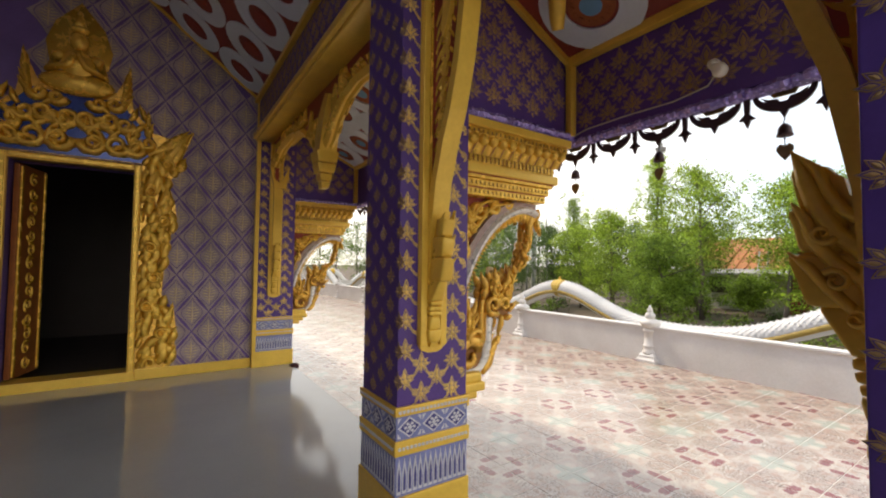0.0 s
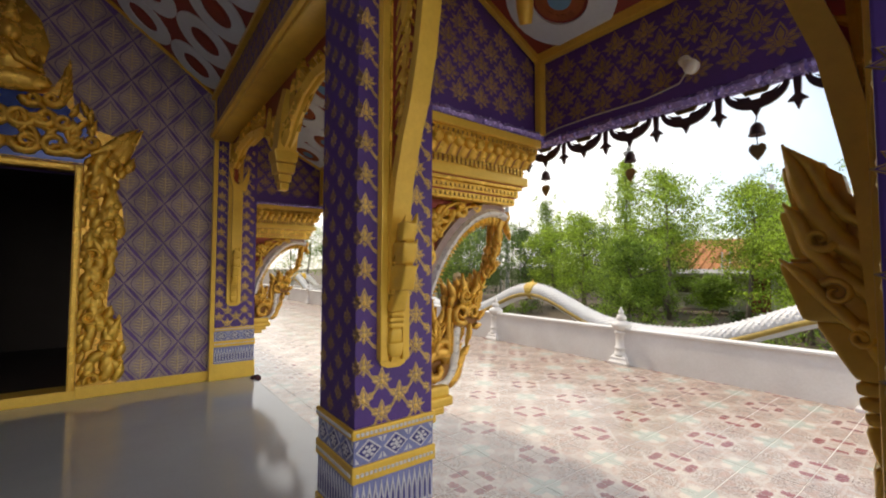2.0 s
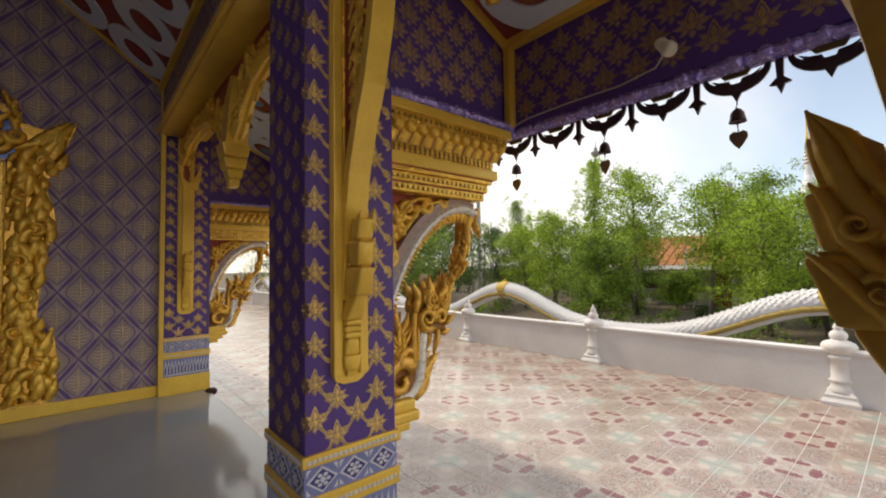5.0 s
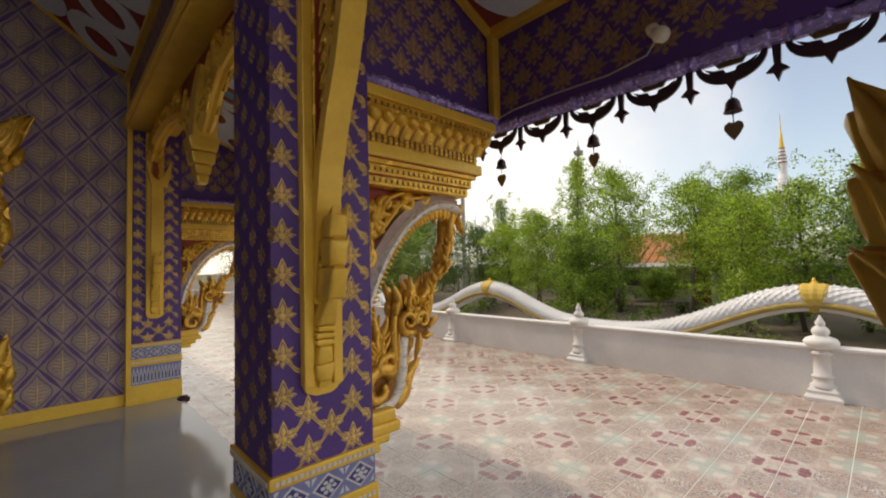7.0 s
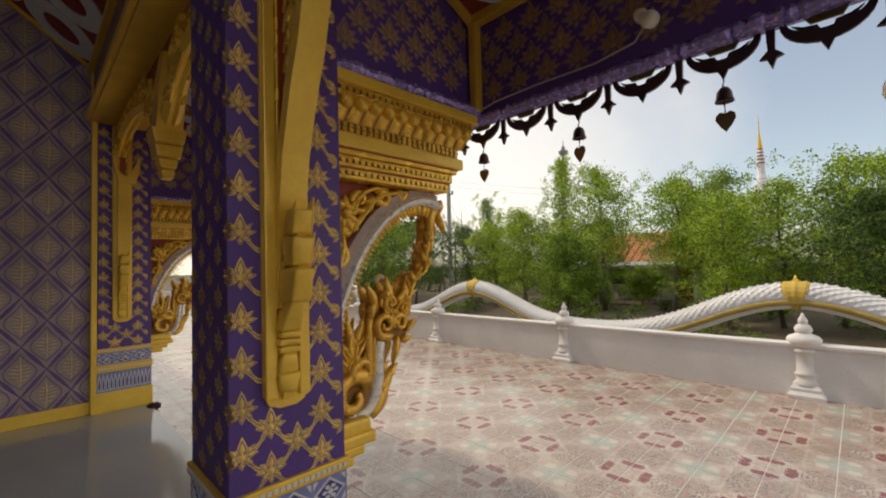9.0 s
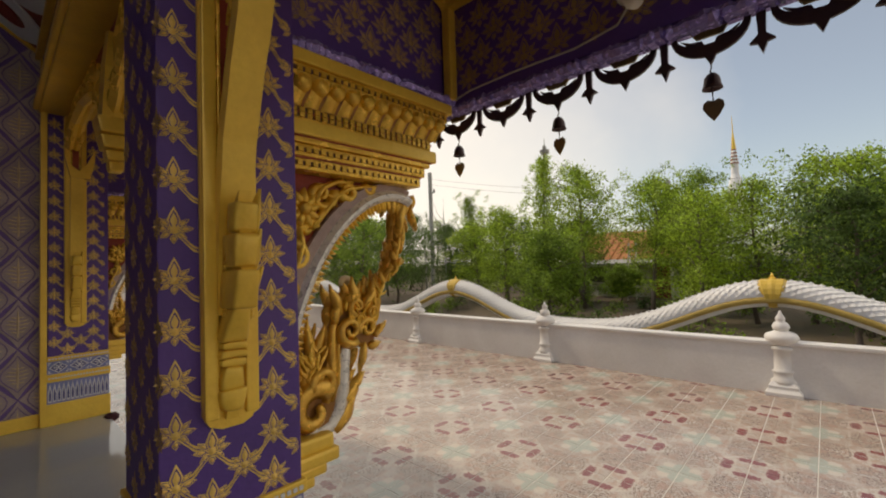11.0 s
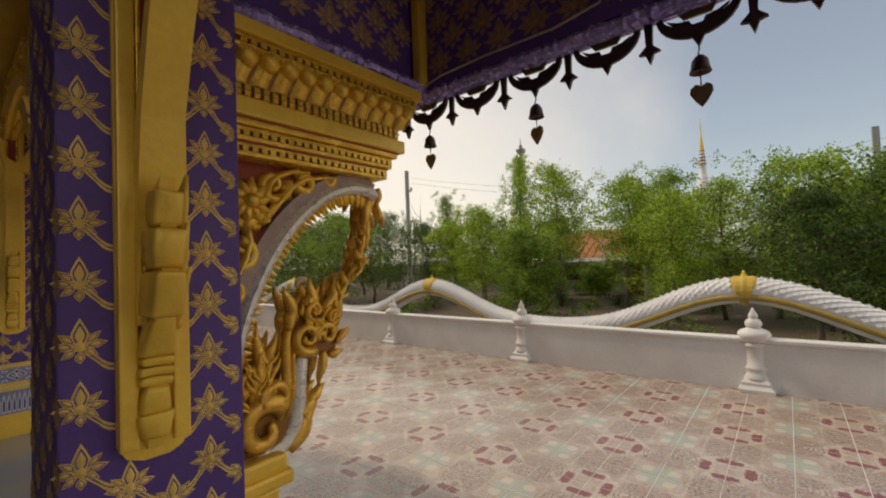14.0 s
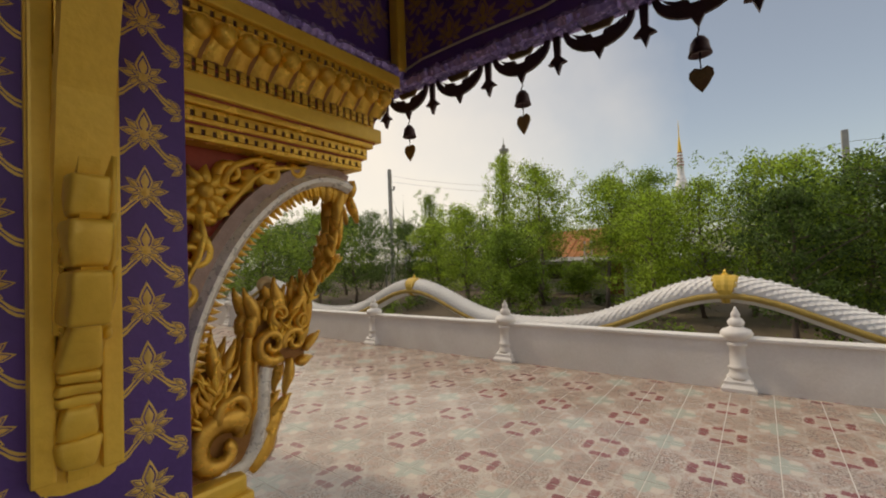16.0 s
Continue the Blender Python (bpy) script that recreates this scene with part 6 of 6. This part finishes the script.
for i in range(40):
    y = -6 + 46 * i / 39 + random.uniform(-1, 1)
    x = 25 + 9 * random.random() + (y * 0.1)
    if not 7 < y < 13:
        tree(x, y, random.uniform(0.6, 1.6), 1.9, LEAF_C, 500 + i, 2600, "low dark shrub under the trees")


random.seed(91)
for i in range(46):
    x, y = random.uniform(9.5, 22), random.uniform(-4, 17)
    tree(x, y, -0.98 + random.uniform(0.35, 0.95), random.uniform(0.35, 0.8), LEAF_B if i % 3 else LEAF_C, 700 + i, 420, "small leafy weed on the bare earth", clear=0.05)


def sparse_tree(x, y, top, seed):
    random.seed(seed)
    t = thing("bare_tree", "slim grey tree with bare branches", "tree", (x, y, -0.98))
    part("trunk", tube(bmesh.new(), [(0, 0, 0), (0.1, 0.05, top * 0.4), (0, 0.1, top * 0.8), (0.05, 0.1, top + 0.98)], [0.10, 0.08, 0.05, 0.01], 7), CONCRETE, t, smooth=True)
    for i in range(9):
        z = top * (0.3 + 0.07 * i)
        a = random.random() * 6.3
        ln = random.uniform(0.7, 1.5)
        part("branch", tube(bmesh.new(), [(0.05, 0.07, z), (0.6 * ln * math.cos(a), 0.6 * ln * math.sin(a), z + 0.5 * ln), (ln * math.cos(a), ln * math.sin(a), z + 1.3 * ln)], [0.03, 0.02, 0.006], 5), CONCRETE, t)
    return t


sparse_tree(26.0, 23.4, 6.6, 1)
sparse_tree(25.0, 24.6, 5.0, 2)

# ---- poles, house, spires beyond ----
def utility_pole(x, y, top, label):
    p = thing("utility_pole", label, "pole", (x, y, -1.0), group="utility poles")
    part("shaft", one_box(-0.11, 0.11, -0.11, 0.11, 0, top + 1.0, bevel=0.02), CONCRETE, p)
    part("crossarm", one_box(-0.05, 0.05, -0.45, 0.05, top - 0.6, top - 0.5, bevel=0.01), CONCRETE, p)
    part("insulator", lathe(bmesh.new(), [(0.05, top - 0.5), (0.08, top - 0.4), (0.04, top - 0.3)], 8, 0, -0.4), DARKWOOD, p)


utility_pole(24.0, 22.9, 8.2, "square grey concrete utility pole with crossarm")
utility_pole(30.0, 8.3, 6.0, "square grey concrete utility pole with crossarm")
utility_pole(26.0, -1.6, 6.1, "square grey concrete utility pole with crossarm")
wires = thing("power_lines", "thin dark overhead wires between the poles", "cable")
for dz in (0.5, 0.9):
    for a, b in (((24.0, 22.9, 8.2), (30.0, 8.3, 6.4)), ((30.0, 8.3, 6.4), (26.0, -1.6, 6.1)), ((26.0, -1.6, 6.1), (22, -16, 6.1))):
        A, B = Vector(a), Vector(b)
        part("wire", tube(bmesh.new(), [A.lerp(B, f) - Vector((0, 0, dz + 0.5 * math.sin(math.pi * f))) for f in [i / 8 for i in range(9)]], 0.007, 4), DARKWOOD, wires)


def house():
    h = thing("house", "small plastered house with orange tiled roof among trees", "house", (27.0, 10.0, -1.0))
    part("wall", one_box(0, 5, -2.9, 3.0, 0, 2.3), PLASTER, h)
    bm = bmesh.new()
    prism(bm, [(-0.6, 2.25), (5.6, 2.25), (2.5, 4.0)], -3.3, 3.4, lambda u, w, n: (u, n, w))
    part("roof", bm, mat("orange_roof_tile", (0.46, 0.19, 0.06), 0.7, 0, 0.2, 3, 25, 0.01), h)
    for i in range(14):
        part("roof_rib", tube(bmesh.new(), [(-0.62, -3.1 + 0.48 * i, 2.26), (2.5, -3.1 + 0.48 * i, 4.03)], 0.05, 6), bpy.data.materials["orange_roof_tile"], h)
    door = part("door", one_box(-0.06, 0.0, -2.4, -1.4, 0.0, 1.9), REDPAINT, h, "faded red double door")
    part("leaf_gap", one_box(-0.075, -0.06, -1.92, -1.88, 0.05, 1.85), DARKWOOD, door)
    for y in (-0.7, 1.2):
        w = part("window", one_box(-0.05, 0.0, y, y + 1.0, 0.9, 1.8), DARKWOOD, h)
        part("sill", one_box(-0.14, 0.0, y - 0.08, y + 1.08, 0.82, 0.9), PLASTER, w)
    part("porch_post", one_box(-1.5, -1.38, -2.8, -2.68, 0, 2.0), PLASTER, h)
    part("porch_post", one_box(-1.5, -1.38, 2.6, 2.72, 0, 2.0), PLASTER, h)
    part("porch_roof", prism(bmesh.new(), [(-1.8, 1.95), (0.0, 2.25), (0.0, 2.33), (-1.8, 2.03)], -3.1, 3.1, lambda u, w, n: (u, n, w)), CONCRETE, h)


house()
shed = thing("shed", "low grey open shed behind the trees", "shed", (28.0, 4.6, -1.0))
part("roof", one_box(-0.4, 3.6, -2.3, 2.3, 1.9, 2.0), CONCRETE, shed)
part("back_wall", one_box(3.2, 3.4, -2.1, 2.1, 0, 1.9), PLASTER, shed)
for y in (-2.0, 0.0, 2.0):
    part("post", one_box(0.0, 0.12, y - 0.06, y + 0.06, 0, 1.9), DARKWOOD, shed)
part("red_cabinet", one_box(2.4, 3.1, -1.2, -0.2, 0, 1.5), REDPAINT, shed, "faded red cabinet")
ladder = thing("ladder", "pale bamboo ladder leaning in the trees", "ladder", (24.5, 8.7, -1.0))
for dy in (0.0, 0.45):
    part("rail", tube(bmesh.new(), [(0, dy, 0), (0.9, dy * 0.8 + 0.2, 3.1)], 0.04, 6), PLASTER, ladder)
for i in range(8):
    f = 0.1 + i * 0.11
    part("rung", tube(bmesh.new(), [(0.9 * f, 0.2 * f, 3.1 * f), (0.9 * f, 0.45 - 0.09 * f + 0.2 * f, 3.1 * f)], 0.025, 5), PLASTER, ladder)

chedi = thing("chedi_spire", "distant white chedi with tiered golden spire", "stupa", (70.0, 9.9, -1.0))
part("base", lathe(bmesh.new(), [(3.6, 0), (3.6, 2), (3.0, 2.2), (3.0, 5), (2.5, 5.4), (2.5, 8.5), (1.8, 9.0), (2.0, 10.2), (1.5, 12.2), (0.9, 13.2), (0.85, 14.6)], 16), SCALE_W, chedi, smooth=False)
prof = []
for i in range(9):
    z, r = 14.6 + i * 0.46, 0.95 - 0.085 * i
    prof += [(r, z), (r * 0.97, z + 0.3), (r * 0.8, z + 0.36)]
part("tier", lathe(bmesh.new(), prof[:13], 14), SCALE_W, chedi, "white painted tiers")
for i in range(0, 13, 3):
    part("tier_band", lathe(bmesh.new(), [(prof[i][0] * 1.03, prof[i][1]), (prof[i][0] * 1.03, prof[i][1] + 0.16)], 14), ROOFM, chedi, "red-orange painted band")
part("spire", lathe(bmesh.new(), prof[12:] + [(0.14, 18.9), (0.1, 20.4), (0.02, 21.2)], 14), YELLOW, chedi, "tiered golden spire")
chedi.scale = (0.5, 0.5, 1.0)
mast = thing("lamp_mast", "slim distant mast with a crown-shaped top", "mast", (40.0, 22.0, -1.0))
part("shaft", tube(bmesh.new(), [(0, 0, 0), (0, 0, 13.2)], [0.10, 0.06], 8), CONCRETE, mast)
part("crown", lathe(bmesh.new(), [(0.05, 13.0), (0.42, 13.3), (0.5, 13.6), (0.16, 13.65), (0.2, 14.0), (0.06, 14.1), (0.01, 14.9)], 10), CONCRETE, mast)

# far naga heads over the end of the terrace
def naga_arch(x, y, w, h):
    a = thing("naga_coil", "distant white naga coil above the end wall", "balustrade", (x, y, 0))
    pts = [(w * (i / 12 - 0.5), 0, -0.3 + h * math.sin(math.pi * i / 12)) for i in range(13)]
    part("coil", tube(bmesh.new(), pts, 0.15, 10), SCALE_W, a, smooth=True)
    for i in range(1, 12):
        part("crest_tooth", lathe(bmesh.new(), [(0.06, pts[i][2] + 0.13), (0.004, pts[i][2] + 0.27)], 5, pts[i][0], 0), SCALE_W, a)
    part("collar", tube(bmesh.new(), [(-0.12, 0, pts[6][2]), (0.12, 0, pts[6][2])], 0.175, 12), YELLOW, a)


naga_arch(9.3, 24.6, 2.2, 1.1)
naga_arch(11.3, 24.6, 2.2, 0.9)
structure("end_wall", one_box(PX + 0.14, 16.0, 24.0, 24.12, -0.95, 0.30), WHITE, "white painted end wall beyond the terrace", "wall")
leafbits = bmesh.new()
random.seed(12)
for i in range(3500):
    x, y = random.uniform(8.2, 24), random.uniform(-6, 30)
    s, a = random.uniform(0.03, 0.09), random.random() * 6.3
    z = -0.95 + 0.18 * noise.noise((x * 0.13, y * 0.11, 0)) + 0.03
    v = [leafbits.verts.new((x + s * math.cos(a + k * math.pi / 2) * (1 if k % 2 else 0.5), y + s * math.sin(a + k * math.pi / 2) * (1 if k % 2 else 0.5), z + random.uniform(0, 0.03))) for k in range(4)]
    leafbits.faces.new(v)
tagged(shape_object("fallen_leaves", leafbits, BARK), "scattered dry fallen leaves on the earth", "leaves", kind="stuff")

# ---- floor tiles, laid last ----
def tile_mesh():
    bm = bmesh.new()
    h = TILE / 2 - 0.0022
    a = [bm.verts.new((sx * h, sy * h, -0.006)) for sx, sy in ((-1, -1), (1, -1), (1, 1), (-1, 1))]
    b = [bm.verts.new((sx * h, sy * h, -0.0012)) for sx, sy in ((-1, -1), (1, -1), (1, 1), (-1, 1))]
    c = [bm.verts.new((sx * (h - 0.0007), sy * (h - 0.0007), 0)) for sx, sy in ((-1, -1), (1, -1), (1, 1), (-1, 1))]
    for p, q in ((a, b), (b, c)):
        for j in range(4):
            bm.faces.new((p[j], p[(j + 1) % 4], q[(j + 1) % 4], q[j]))
    bm.faces.new(c)
    me = bpy.data.meshes.new("tile")
    bm.normal_update()
    bm.to_mesh(me)
    bm.free()
    me.materials.append(TILEM)
    return me


paving = thing("tile_floor", "printed red, green and cream ceramic terrace tiles", "tiled floor", kind="structure")
TME = tile_mesh()
verts, faces = [], []
tv = [tuple(v.co) for v in TME.vertices]
tf = [tuple(p.vertices) for p in TME.polygons]
rng = random.Random(4)
for j in range(-30, 71):
    for i in range(-6, 8):
        x, y = TILE_X + TILE * (i + 0.5), TILE_Y + TILE * (j + 0.5)
        dz = rng.uniform(-0.0006, 0.0006)
        if -7 <= j < 14:
            ob = new("tile", TME)
            ob.parent = paving
            ob.location = (x, y, dz)
            ob.rotation_euler = (rng.uniform(-0.0012, 0.0012), rng.uniform(-0.0012, 0.0012), 0)
        else:
            k = len(verts)
            verts += [(a + x, b + y, c + dz) for a, b, c in tv]
            faces += [tuple(q + k for q in f) for f in tf]
me = bpy.data.meshes.new("far_tiles")
me.from_pydata(verts, [], faces)
me.materials.append(TILEM)
rest = new("far_tiles", me)
rest.parent = paving
tagged(rest, kind="stuff")

# bring the whole plan to its true size
for ob in list(scene.objects):
    if ob.parent is None and ob.type in {"MESH", "EMPTY"}:
        ob.matrix_basis = Matrix.Scale(TRUE_SIZE, 4) @ ob.matrix_basis
